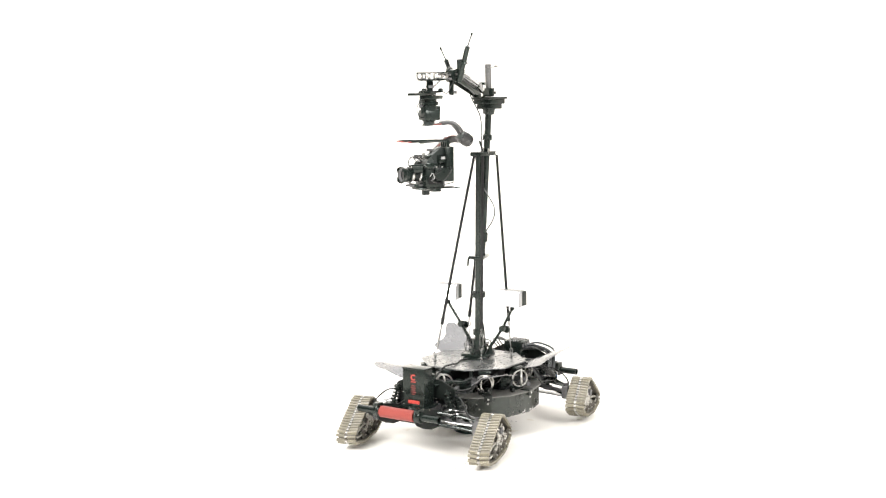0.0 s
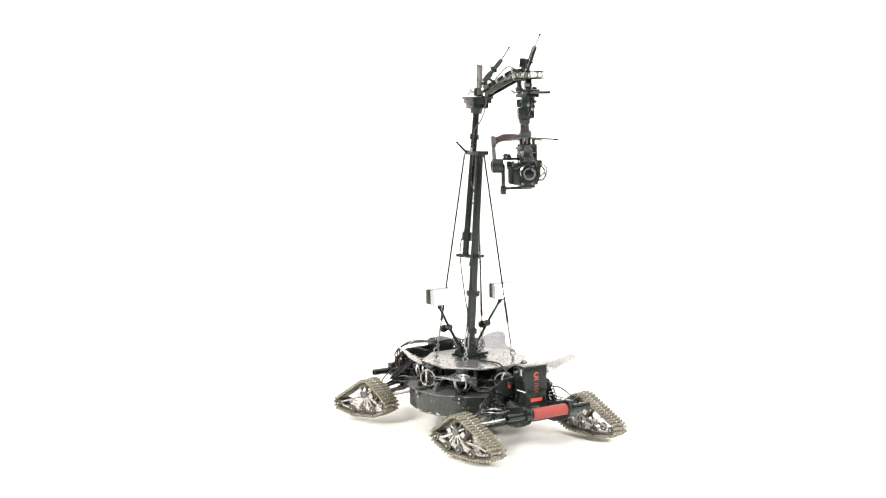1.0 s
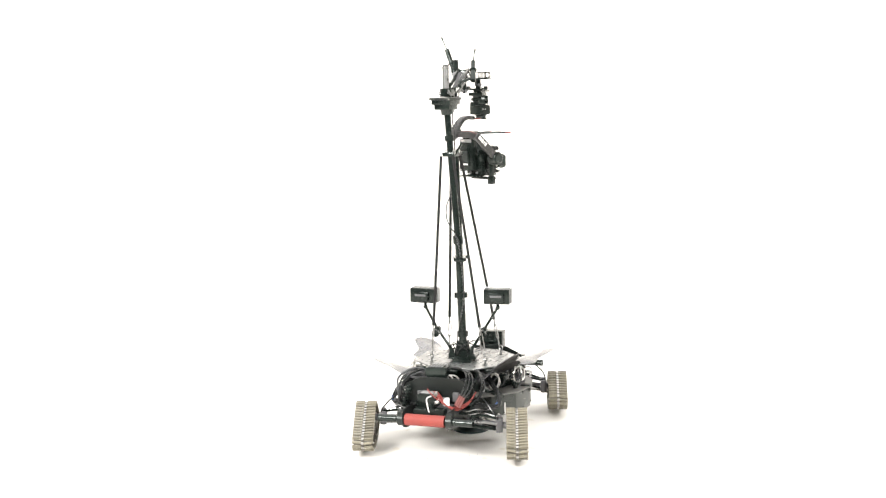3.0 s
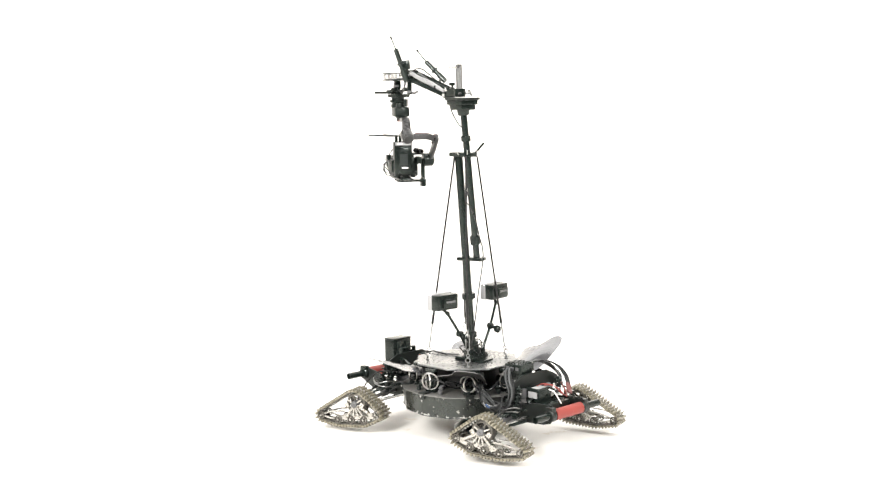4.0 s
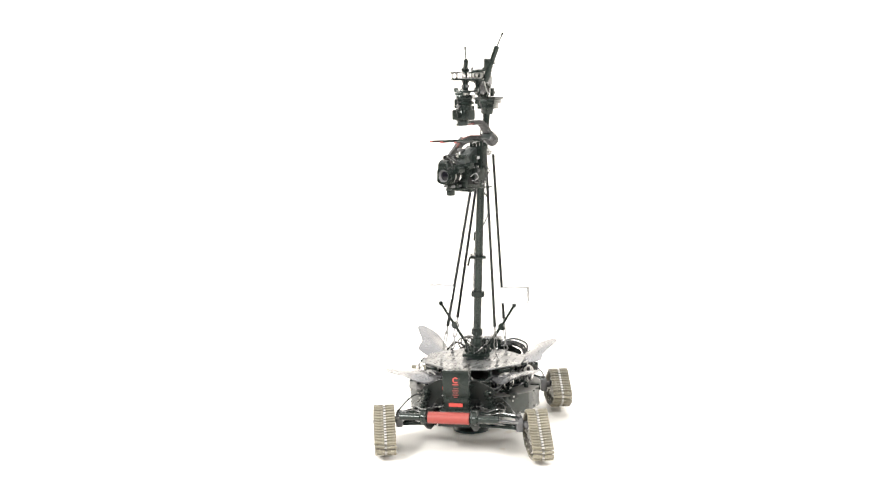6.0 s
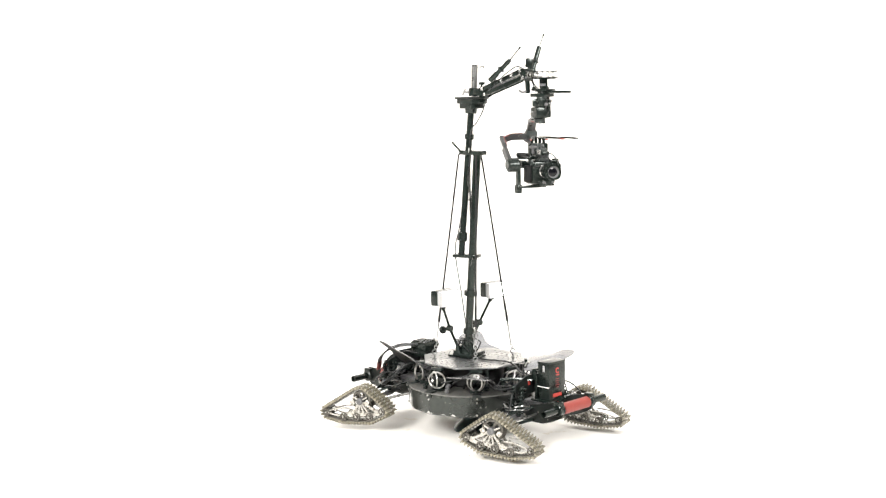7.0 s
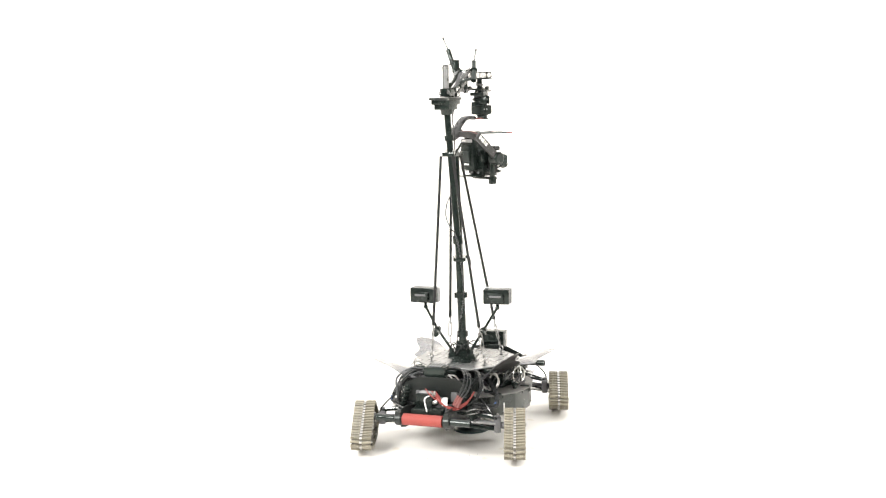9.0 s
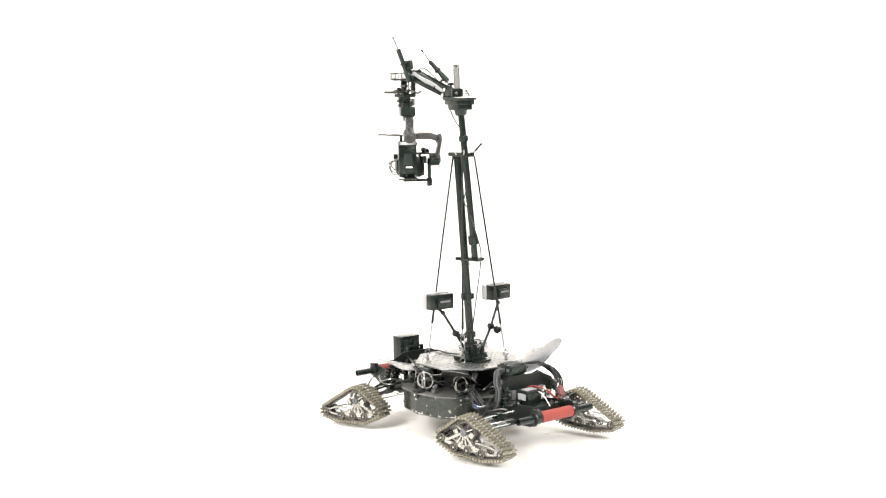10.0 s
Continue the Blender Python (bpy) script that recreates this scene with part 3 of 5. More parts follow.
def rear_gear():
    ctl = part("speed_controller", box(box(B(), (-0.296, YC + 0.022, 0.308), (0.080, 0.080, 0.034), (0, 0, 4), 0.003), (-0.296, YC + 0.022, 0.277), (0.074, 0.070, 0.026), (0, 0, 4), 0.003), M_ANOD, rover, "black two-tier speed controller with a ported top")
    for i in range(6):
        part("cooling_fin", box(B(), (-0.296, YC - 0.006 + i * 0.011, 0.3268), (0.070, 0.003, 0.005), (0, 0, 4), 0.0006), M_ANOD, ctl)
    for i in range(4):
        part("port", box(B(), (-0.322 + 0.017 * i, YC + 0.022, 0.3262), (0.009, 0.060, 0.003), (0, 0, 4), 0.0005), M_MARK if i % 2 else M_GREY, ctl, "pale port strip" if i % 2 else "")
    for i in range(3):
        part("side_port", box(B(), (-0.318 + 0.022 * i, YC + 0.0622 + 0.0015 * i, 0.309), (0.014, 0.0016, 0.012), (0, 0, 4), 0), M_GREY, ctl)
    part("connector_box", box(B(), (-0.395, YC + 0.026, 0.216), (0.070, 0.066, 0.055), (0, 0, 0), 0.003), M_PLAST, rover, "black connector box")
    part("box_lid", box(B(), (-0.398, YC + 0.026, 0.2448), (0.034, 0.050, 0.0026), (0, 0, 0), 0.0006), M_MARK, rover, "pale grey label on the connector box")
    part("box_label", box(B(), (-0.395, YC + 0.0602, 0.220), (0.044, 0.0016, 0.024), (0, 0, 0), 0), M_MARK, rover, "pale grey label")
    part("rear_battery", box(B(), (-0.455, YC, 0.170), (0.05, 0.12, 0.055), (0, 0, 0), 0.004), M_PLAST, rover, "black rear battery pack")
    # random small bits, some of steel, added for glints among the gear
    rnd = random.Random(21)
    for k in range(12):
        x, y, z = -0.30 - 0.14 * rnd.random(), YC + rnd.uniform(-0.085, 0.085), 0.196 + 0.05 * rnd.random()
        part("fitting", cyl(box(B(), (x, y, z), (0.016, 0.012, 0.012), (rnd.uniform(0, 40), rnd.uniform(0, 40), rnd.uniform(0, 90)), 0.002), (x, y, z), (x + rnd.uniform(-.012, .012), y + rnd.uniform(-.012, .012), z + 0.014), 0.004, n=10), rnd.choice((M_STEEL, M_GREY, M_PLAST)), rover)
    for sy in (-1, 1):
        part("relay_box", box(B(), (-0.345, YC + sy * 0.072, 0.222), (0.040, 0.026, 0.036), (0, 0, 8 * sy), 0.003), M_GREY, rover, "small grey relay box")
        part("relay_stripe", box(B(), (-0.345, YC + sy * 0.0856, 0.226), (0.026, 0.0015, 0.012), (0, 0, 8 * sy), 0), M_WHITE, rover, "white label")
    part("terminal_block", box(B(), (-0.43, YC - 0.055, 0.22), (0.03, 0.022, 0.026), (0, 0, 20), 0.002), M_WHITE, rover, "white terminal block")


rear_gear()


def wiring():
    rnd = random.Random(4)
    w = lambda a: rnd.uniform(-a, a)
    # arcs from the speed controller over to the rear pack
    for i in range(4):
        part("cable", hose(B(), [(-0.232, YC - 0.080 + w(.01), 0.296), (-0.268, YC - 0.122 + w(.012), 0.310 + w(.008)), (-0.312, YC - 0.158 + w(.012), 0.284 + w(.01)), (-0.342, YC - 0.168 + w(.008), 0.238 + w(.01)), (-0.362, YC - 0.138, 0.204 + w(.006)), (-0.392, YC - 0.085, 0.200)], rnd.choice((0.0026, 0.0034)), 7), M_CABLE, rover)
    # wide loops on the other flank
    for i in range(5):
        part("cable", hose(B(), [(-0.262, YC + 0.064, 0.296), (-0.312 + w(.012), YC + 0.112 + w(.01), 0.302 + w(.008)), (-0.362 + w(.012), YC + 0.142 + w(.008), 0.266 + w(.012)), (-0.372 + w(.012), YC + 0.150, 0.224 + w(.01)), (-0.340, YC + 0.160 + w(.008), 0.190 + w(.006)), (-0.296, YC + 0.166, 0.198)], rnd.choice((0.0024, 0.0030, 0.0036)), 7), M_CABLE, rover)
    # braided loops that hang down the flank from the controller
    for k, (y, path) in enumerate(((0.172, ((-0.320, 0.318), (-0.362, 0.290), (-0.376, 0.246), (-0.362, 0.196), (-0.318, 0.166), (-0.270, 0.172), (-0.226, 0.206), (-0.182, 0.240))),
                                   (0.166, ((-0.298, 0.312), (-0.342, 0.284), (-0.356, 0.236), (-0.336, 0.190), (-0.290, 0.178), (-0.248, 0.200), (-0.206, 0.232))),
                                   (0.158, ((-0.310, 0.300), (-0.346, 0.268), (-0.350, 0.222), (-0.322, 0.186), (-0.276, 0.188), (-0.232, 0.216))))):
        pts = [(-0.292, YC + 0.055, 0.300)] + [(x, YC - 0.016 + y - 0.05 * (i == 0), z) for i, (x, z) in enumerate(path)] + [(-0.150, YC + 0.125, 0.262)]
        part("braided_cable", hose(B(), pts, 0.0042 - 0.0004 * k, 8), M_BRAID, rover, "grey braided cable loop")
    # long leads arching from the controller over the rear plate to the pack
    for k in range(3):
        d = 0.012 * k
        part("power_lead", hose(B(), [(-0.290, YC - 0.020, 0.318), (-0.322, YC - 0.078 - d, 0.324 - 0.004 * k), (-0.362, YC - 0.112 - d, 0.308 - 0.006 * k), (-0.400, YC - 0.116 - d, 0.274 - 0.006 * k), (-0.428, YC - 0.106 - d * 0.6, 0.240 - 0.004 * k)], 0.0033, 8), M_CABLE, rover)
        part("lead_plug", hose(B(), [(-0.424, YC - 0.107 - d * 0.6, 0.245 - 0.004 * k), (-0.444, YC - 0.094 - d * 0.6, 0.212 - 0.004 * k)], 0.0054, 8, 1), M_DULLRED, rover, "dull red lead plug")
    # bundles down both flanks of the rear
    for sy in (-1, 1):
        for i in range(6):
            o = w(0.014)
            part("cable", hose(B(), [(-0.165, YC + sy * (0.10 + o), 0.276), (-0.215, YC + sy * (0.155 + o), 0.262 + w(.008)), (-0.262, YC + sy * (0.205 + o * 0.5), 0.225 - 0.004 * i), (-0.305, YC + sy * (0.205 + o), 0.182 + w(.006)), (-0.345, YC + sy * 0.15, 0.172 + 0.005 * i), (-0.375, YC + sy * 0.07, 0.185)],
                               rnd.choice((0.0034, 0.0042, 0.0048)), 7), M_CABLE, rover)
        for i in range(5):
            o = w(0.018)
            part("cable", hose(B(), [(0.15, YC + sy * (0.10 + o), 0.262), (0.205, YC + sy * (0.135 + o), 0.240 + o), (0.262, YC + sy * (0.115 + o), 0.225 + w(.012)), (0.325, YC + sy * 0.06, 0.236 + o)], 0.0032, 7), M_CABLE, rover)
        part("brake_line", hose(B(), [(0.30, YC + sy * 0.10, 0.215), (0.345, YC + sy * 0.165, 0.222), (0.372, YC + sy * 0.215, 0.178), (0.362, YC + sy * 0.235, 0.145)], 0.0028, 7), M_CABLE, rover)
        part("brake_line", hose(B(), [(-0.29, YC + sy * 0.11, 0.21), (-0.338, YC + sy * 0.17, 0.215), (-0.365, YC + sy * 0.218, 0.172), (-0.355, YC + sy * 0.236, 0.14)], 0.0028, 7), M_CABLE, rover)
    for sy, x0 in ((1, -0.262), (-1, -0.262)):
        part("blue_sleeve", hose(B(), [(x0 - 0.030, YC + sy * 0.212, 0.196), (x0 - 0.046, YC + sy * 0.205, 0.182)], 0.0036, 7, 1), M_BLUE, rover, "short blue cable sleeve")
    for i in range(3):
        part("red_cable", hose(B(), [(-0.405, YC + 0.005 - 0.008 * i, 0.250), (-0.434, YC - 0.015 - 0.010 * i, 0.252 - 0.006 * i), (-0.448, YC - 0.045 - 0.008 * i, 0.218 - 0.004 * i), (-0.436, YC - 0.090 - 0.004 * i, 0.203 - 0.005 * i), (-0.395, YC - 0.128, 0.215 - 0.004 * i), (-0.350, YC - 0.146, 0.245)], 0.0022, 7), M_REDCAB, rover, "loose red power cable")
    part("red_cable", hose(B(), [(-0.392, YC + 0.030, 0.250), (-0.420, YC + 0.022, 0.262), (-0.448, YC + 0.000, 0.252), (-0.452, YC - 0.030, 0.230)], 0.0022, 7), M_REDCAB, rover, "loose red power cable")
    part("white_cable", hose(B(), [(-0.428, YC + 0.005, 0.238), (-0.462, YC + 0.012, 0.232), (-0.482, YC - 0.004, 0.190)], 0.0023, 7), M_WHITE, rover, "white cable")
    # leads and plugs between lid and deck
    for i in range(26):
        a = 2 * math.pi * i / 26 + 0.15
        r = 0.185 + w(.012)
        part("cable", hose(B(), [(r * math.cos(a), YC + r * math.sin(a), 0.206 + 0.03 * rnd.random()), (1.16 * r * math.cos(a + 0.15), YC + 1.16 * r * math.sin(a + 0.15), 0.235 + w(.022)), (1.05 * r * math.cos(a + 0.40), YC + 1.05 * r * math.sin(a + 0.40), 0.225 + 0.05 * rnd.random())], rnd.choice((0.0022, 0.003, 0.0038)), 6), M_CABLE, rover)
    for i in range(12):
        a = 2 * math.pi * (i + 0.5) / 12
        r = 0.226
        part("plug", box(cyl(B(), (r * math.cos(a), YC + r * math.sin(a), 0.199), (r * math.cos(a), YC + r * math.sin(a), 0.214), 0.009, n=12), ((r - 0.012) * math.cos(a), YC + (r - 0.012) * math.sin(a), 0.222), (0.022, 0.016, 0.014), (0, 20, math.degrees(a)), 0.003), M_PLAST if i % 3 else M_GREY, rover)
    stud = finish(lathe(B(), [(0.0040, 0), (0.0040, 0.0022), (0.0026, 0.0036)], n=8), "stud", M_STEEL)
    for i in range(8):
        a = 2 * math.pi * i / 8 + math.pi / 2
        c, d = math.cos(a), math.sin(a)
        latch = part("lid_latch", box(box(B(), (0.246 * c, YC + 0.246 * d, 0.2015), (0.036, 0.034, 0.005), (0, 0, math.degrees(a)), 0.0015), (0.2645 * c, YC + 0.2645 * d, 0.1905), (0.005, 0.034, 0.020), (0, 0, math.degrees(a)), 0.0015), M_BODY, rover, "black folded isolator foot")
        for r, z in ((0.2668, 0.190), (0.2600, 0.172), (0.2600, 0.123)):
            m = Matrix.Translation((r * c, YC + r * d, z)) @ V((c, d, 0)).to_track_quat("Z", "Y").to_matrix().to_4x4()
            piece("stud", stud, m, latch)


wiring()


def battery():
    ob = thing("battery", "black camera battery with red printed marks on a front bracket", "battery", (0.390, 0.024, 0.192))
    part("case", box(box(B(), (0.398, 0.024, 0.284), (0.056, 0.100, 0.094), (0, 0, 0), 0.005), (0.3985, 0.024, 0.215), (0.053, 0.093, 0.050), (0, 0, 0), 0.005), M_PLAST, ob)
    part("cap", box(B(), (0.398, 0.024, 0.3335), (0.058, 0.102, 0.008), (0, 0, 0), 0.003), M_PLAST, ob, "moulded top cap")
    x = 0.4262
    face = Matrix(((0, 0, 1, x), (1, 0, 0, 0.024), (0, 1, 0, 0), (0, 0, 0, 1)))
    arc = [(0.0115 * math.cos(a), 0.302 + 0.0115 * math.sin(a)) for a in np.linspace(radians(40), radians(320), 16)]
    arc += [(0.0070 * math.cos(a), 0.302 + 0.0070 * math.sin(a)) for a in np.linspace(radians(320), radians(40), 16)]
    part("mark", prism(B(), arc, 0.001, face), M_REDINK, ob, "red open-ring mark")
    for z, w in ((0.285, 0.022), (0.270, 0.018), (0.262, 0.024), (0.254, 0.016), (0.246, 0.022), (0.238, 0.014)):
        part("print_bar", box(B(), (x + 0.0005, 0.024, z), (0.001, w, 0.0030), bev=0), M_REDINK if z > 0.28 else mat_dim, ob)
    part("stripe", box(B(), (0.4254, 0.024, 0.2075), (0.0016, 0.052, 0.013), bev=0.0004), M_REDINK, ob, "red printed stripe")
    part("side_slot", box(B(), (0.400, -0.0263, 0.312), (0.010, 0.001, 0.024), bev=0), M_MARK, ob)
    part("side_line", box(B(), (0.398, -0.0263, 0.241), (0.054, 0.001, 0.0032), bev=0), M_WHITE, ob, "thin white line")


mat_dim = mat("dim_red_print", (0.17, 0.030, 0.025), 0.6, vary=0.1)
battery()


# ---- mast ----
T1 = lambda z: V((-0.0305 + 0.0305 * (z - 0.33) / 0.79, 0.020 + 0.034 * (z - 0.33) / 0.79, z))
T2 = lambda z: V((-0.0615 + 0.0175 * (z - 0.70) / 0.60, 0.020 + 0.051 * (z - 0.70) / 0.60, z))
EYEBOLTS = ((0.116, 0.127), (0.113, -0.095), (-0.108, -0.095), (-0.107, 0.127))


def mast():
    ob = thing("camera_mast", "black two-tube telescopic mast guyed with webbing straps on the deck", "mast", (-0.03, 0.02, 0.297))
    part("base_plate", box(box(B(), (-0.034, 0.016, 0.301), (0.135, 0.075, 0.008), (0, 0, 8), 0.002), (-0.026, 0.020, 0.311), (0.085, 0.11, 0.012), (0, 0, 8), 0.002), M_ANOD, ob)
    part("base_socket", cyl(cyl(B(), T1(0.315), T1(0.345), 0.036, 0.033, 28), T1(0.345), T1(0.375), 0.026, n=28), M_ANOD, ob)
    part("lower_tube", cyl(B(), T1(0.33), T1(1.118), 0.0158, n=28), M_ANOD, ob, "black lower mast tube")
    part("upper_tube", cyl(B(), T2(0.700), T2(1.285), 0.0132, n=28), M_ANOD, ob, "black upper mast tube")
    for z, r in ((0.555, 0.027), (0.400, 0.023)):
        part("collar", cyl(B(), T1(z - 0.010), T1(z + 0.012), r, n=24), M_PLAST, ob)
    part("collar", cyl(B(), T2(1.170), T2(1.192), 0.0190, n=24), M_PLAST, ob)
    part("collar", cyl(B(), T2(0.765), T2(0.800), 0.0200, n=24), M_PLAST, ob)
    # clamps that hold both tubes
    for z, t in ((1.118, 0.017), (0.706, 0.014)):
        a, b = T1(z), T2(z)
        d = (b - a).normalized()
        ang = math.degrees(math.atan2(d.y, d.x))
        clamp = part("tube_clamp", box(B(), (a + b) / 2, ((b - a).length + 0.060, 0.050, t), (0, 0, ang), 0.004), M_ANOD, ob, "black twin-tube clamp")
        lever = V((0.010, 0.004, 0.706)) if z < 1 else V((-0.066, 0.030, 1.122))
        tip = V((-0.004, -0.008, -0.034)) if z < 1 else V((-0.019, -0.031, 0.040))
        part("lever", hose(cyl(B(), lever, a if z < 1 else b, 0.0065), [lever, lever + tip * 0.4, lever + tip], 0.0045, 8, 3), M_ANOD, clamp)
    for k in range(4):
        a = radians(45 + 90 * k)
        c = T2(1.128) + V((0.030 * math.cos(a), 0.030 * math.sin(a), 0))
        part("strap_ring", ring(B(), Matrix.Translation(c) @ pose(0, 0, 0, 90, 0, 45 + 90 * k), 0.009, 0.002, 14, 6), M_STEEL, ob, "small steel ring")
    # guy straps with turnbuckles down to eyebolts in the deck
    tops = ((0.004, 0.072), (0.010, 0.036), (-0.083, 0.036), (-0.072, 0.088))
    for (x, y), (tx, ty) in zip(EYEBOLTS, tops):
        low, top = V((x, y, 0.297)), V((tx, ty, 1.112))
        at = lambda z: low + (top - low) * ((z - 0.297) / (1.112 - 0.297))
        strap = part("guy_strap", hose(B(), [at(0.475), at(0.80) + V((0.001, 0, 0)), top], 0.0062, 6, 3, 0.60), M_STRAP, ob, "black webbing guy strap")
        part("strap_end", hose(hose(B(), [at(0.443), at(0.470)], 0.0072, 8, 1, 0.7), [at(0.470), at(0.525)], 0.0058, 8, 1, 0.8), M_STRAP, strap)
        part("hook", hose(B(), [at(0.425), at(0.436), at(0.448)], 0.0032, 6, 2), M_LINK, strap)
        side = (V((y, -x, 0)).normalized()) * 0.0070
        tb = B()
        for s in (-1, 1):
            hose(tb, [at(0.424), at(0.419) + side * s, at(0.363) + side * s, at(0.358)], 0.0022, 6, 1)
        hose(tb, [at(0.345), at(0.368)], 0.0025, 6, 1)
        hose(tb, [at(0.412), at(0.432)], 0.0025, 6, 1)
        part("turnbuckle", tb, M_LINK, strap, "bright steel turnbuckle")
        part("chain_link", ring(B(), Matrix.Translation(at(0.341)) @ pose(0, 0, 0, 90, 0, 30), 0.0062, 0.0020, 14, 6), M_LINK, strap)
        eye = ring(B(), Matrix.Translation((x, y, 0.322)) @ pose(0, 0, 0, 90, 0, 60), 0.0095, 0.0026, 18, 7)
        cyl(eye, (x, y, 0.2975), (x, y, 0.313), 0.0036, n=10)
        cyl(eye, (x, y, 0.2968), (x, y, 0.3005), 0.008, n=6)
        part("eyebolt", eye, M_LINK, ob, "steel eyebolt")
    # head
    h = T2(1.285)
    part("head_collar", cyl(B(), T2(1.272), V((-0.045, 0.072, 1.302)), 0.023, 0.027, 24), M_ANOD, ob)
    part("head_block", box(box(B(), (-0.045, 0.074, 1.303), (0.076, 0.066, 0.022), (0, 0, -8), 0.003), (-0.043, 0.075, 1.3208), (0.096, 0.080, 0.0185), (0, 0, -8), 0.003), M_ANOD, ob)
    part("head_plate", box(B(), (-0.045, 0.076, 1.3345), (0.108, 0.090, 0.010), (0, 0, -8), 0.002), M_BODY, ob, "grey-black top plate")
    for s in (-1, 1):
        part("plate_knob", cyl(B(), (-0.045 + 0.046 * s, 0.076 + 0.012 * s, 1.323), (-0.045 + 0.064 * s, 0.076 + 0.010 * s, 1.323), 0.007, n=12), M_ANOD, ob)
    # cable up the mast
    part("mast_cable", hose(B(), [(-0.04, 0.05, 0.318), (-0.05, 0.035, 0.40), T2(0.56) + V((0.012, 0.0, 0)), T2(0.72) + V((-0.024, -0.012, 0)), (-0.082, 0.028, 0.800), (-0.091, 0.047, 0.835), (-0.094, 0.061, 0.870), (-0.081, 0.067, 0.905), (-0.052, 0.066, 0.940), T2(1.00) + V((0.014, -0.006, 0)), T2(1.10) + V((0.018, -0.010, 0)), (-0.026, 0.047, 1.204), (-0.006, 0.060, 1.238), (0.018, 0.066, 1.278), (0.044, 0.058, 1.320), (0.060, 0.052, 1.350)],
                            0.0026, 7), M_CABLE, ob)
    for i in range(4):
        a = 1.3 * i
        part("base_cable", hose(B(), [(-0.03 + 0.04 * math.cos(a), 0.02 + 0.04 * math.sin(a), 0.318), (-0.03 + 0.05 * math.cos(a + 0.9), 0.02 + 0.05 * math.sin(a + 0.9), 0.352 + 0.006 * i), (-0.03 + 0.042 * math.cos(a + 1.9), 0.02 + 0.042 * math.sin(a + 1.9), 0.362), (-0.03 + 0.04 * math.cos(a + 2.9), 0.02 + 0.04 * math.sin(a + 2.9), 0.325)], 0.0026, 6), M_CABLE, ob)
    part("deck_cable", hose(B(), [(0.01, 0.02, 0.302), (0.07, 0.0, 0.301), (0.13, 0.02, 0.301), (0.20, 0.015, 0.302), (0.25, 0.01, 0.278), (0.30, 0.012, 0.250)], 0.0035, 7), M_CABLE, ob)


mast()


# ---- isolator arm on the mast head ----
def arm():
    ob = thing("isolator_arm", "black spring-loaded camera isolator arm with two antennas", "camera arm", (-0.032, 0.078, 1.341))
    part("steel_post", cyl(B(), (-0.034, 0.078, 1.341), (-0.030, 0.078, 1.467), 0.0128, n=28, bev=0.002), M_LINK, ob, "polished steel post")
    part("post_pin", hose(cyl(B(), (-0.030, 0.078, 1.454), (-0.027, 0.116, 1.455), 0.0028), [(-0.027, 0.110, 1.457), (-0.026, 0.120, 1.459), (-0.024, 0.128, 1.454)], 0.0035, 6, 2), M_STEEL, ob)
    part("post_clamp", box(cyl(B(), (-0.033, 0.078, 1.342), (-0.032, 0.078, 1.374), 0.024, n=24), (-0.005, 0.075, 1.358), (0.066, 0.036, 0.028), (0, 0, -2), 0.004), M_ANOD, ob, "black post clamp")
    part("clamp_knob", cyl(cyl(B(), (0.004, 0.075, 1.372), (0.010, 0.075, 1.388), 0.004), (0.010, 0.075, 1.386), (0.010, 0.075, 1.397), 0.013, n=8), M_ANOD, ob)
    part("side_screw", cyl(B(), (-0.048, 0.092, 1.356), (-0.055, 0.100, 1.356), 0.006, n=10), M_LINK, ob)
    a0, a1, b0, b1 = V((0.028, 0.073, 1.370)), V((0.212, 0.086, 1.438)), V((0.040, 0.073, 1.349)), V((0.226, 0.086, 1.413))
    for s in (-1, 1):
        o = V((0, 0.016 * s, 0))
        for p, q in ((a0, a1), (b0, b1)):
            d = (q - p)
            m, h = frame_to(p + o, q + o)
            part("arm_link", box(B(), (p + q) / 2 + o, (d.length + 0.004, 0.006, 0.0165), (0, -math.degrees(math.atan2(d.z, d.x)), math.degrees(math.atan2(d.y, d.x))), 0.0025), M_ANOD, ob)
            for e in (p, q):
                part("link_end", cyl(B(), e + o - V((0, 0.0034, 0)), e + o + V((0, 0.0034, 0)), 0.0108, n=20), M_ANOD, ob)
                part("pivot", cyl(B(), e + o, e + o + V((0, 0.006 * s, 0)), 0.0068, n=14), M_CHROME, ob, "steel pivot bolt")
    part("arm_spring", coil(B(), b0 + V((0.012, 0, 0.008)), a1 - V((0.02, 0, 0.006)), 0.0095, 0.0020, 17), M_GREY, ob, "grey steel spring")
    part("spring_rod", cyl(B(), b0 + V((0.0, 0, 0.004)), a1 - V((0.0, 0, 0.004)), 0.0042, n=10), M_CHROME, ob)
    part("elbow_block", box(B(), (0.022, 0.073, 1.357), (0.030, 0.028, 0.040), (0, 0, 0), 0.004), M_ANOD, ob)
    part("tip_block", box(cyl(B(), (0.238, 0.086, 1.352), (0.232, 0.086, 1.446), 0.0095, n=16), (0.232, 0.086, 1.424), (0.036, 0.036, 0.046), (0, 6, 4), 0.005), M_ANOD, ob)
    part("tip_lever", hose(cyl(B(), (0.236, 0.080, 1.362), (0.226, 0.104, 1.362), 0.0055), [(0.236, 0.08, 1.362), (0.222, 0.074, 1.356), (0.206, 0.07, 1.364)], 0.0045, 7, 3), M_GREY, ob)
    part("head_bridge", box(box(B(), (0.270, 0.078, 1.412), (0.080, 0.030, 0.010), (0, 0, -10), 0.002), (0.262, 0.080, 1.428), (0.06, 0.024, 0.007), (0, 0, -10), 0.002), M_GREY, ob)
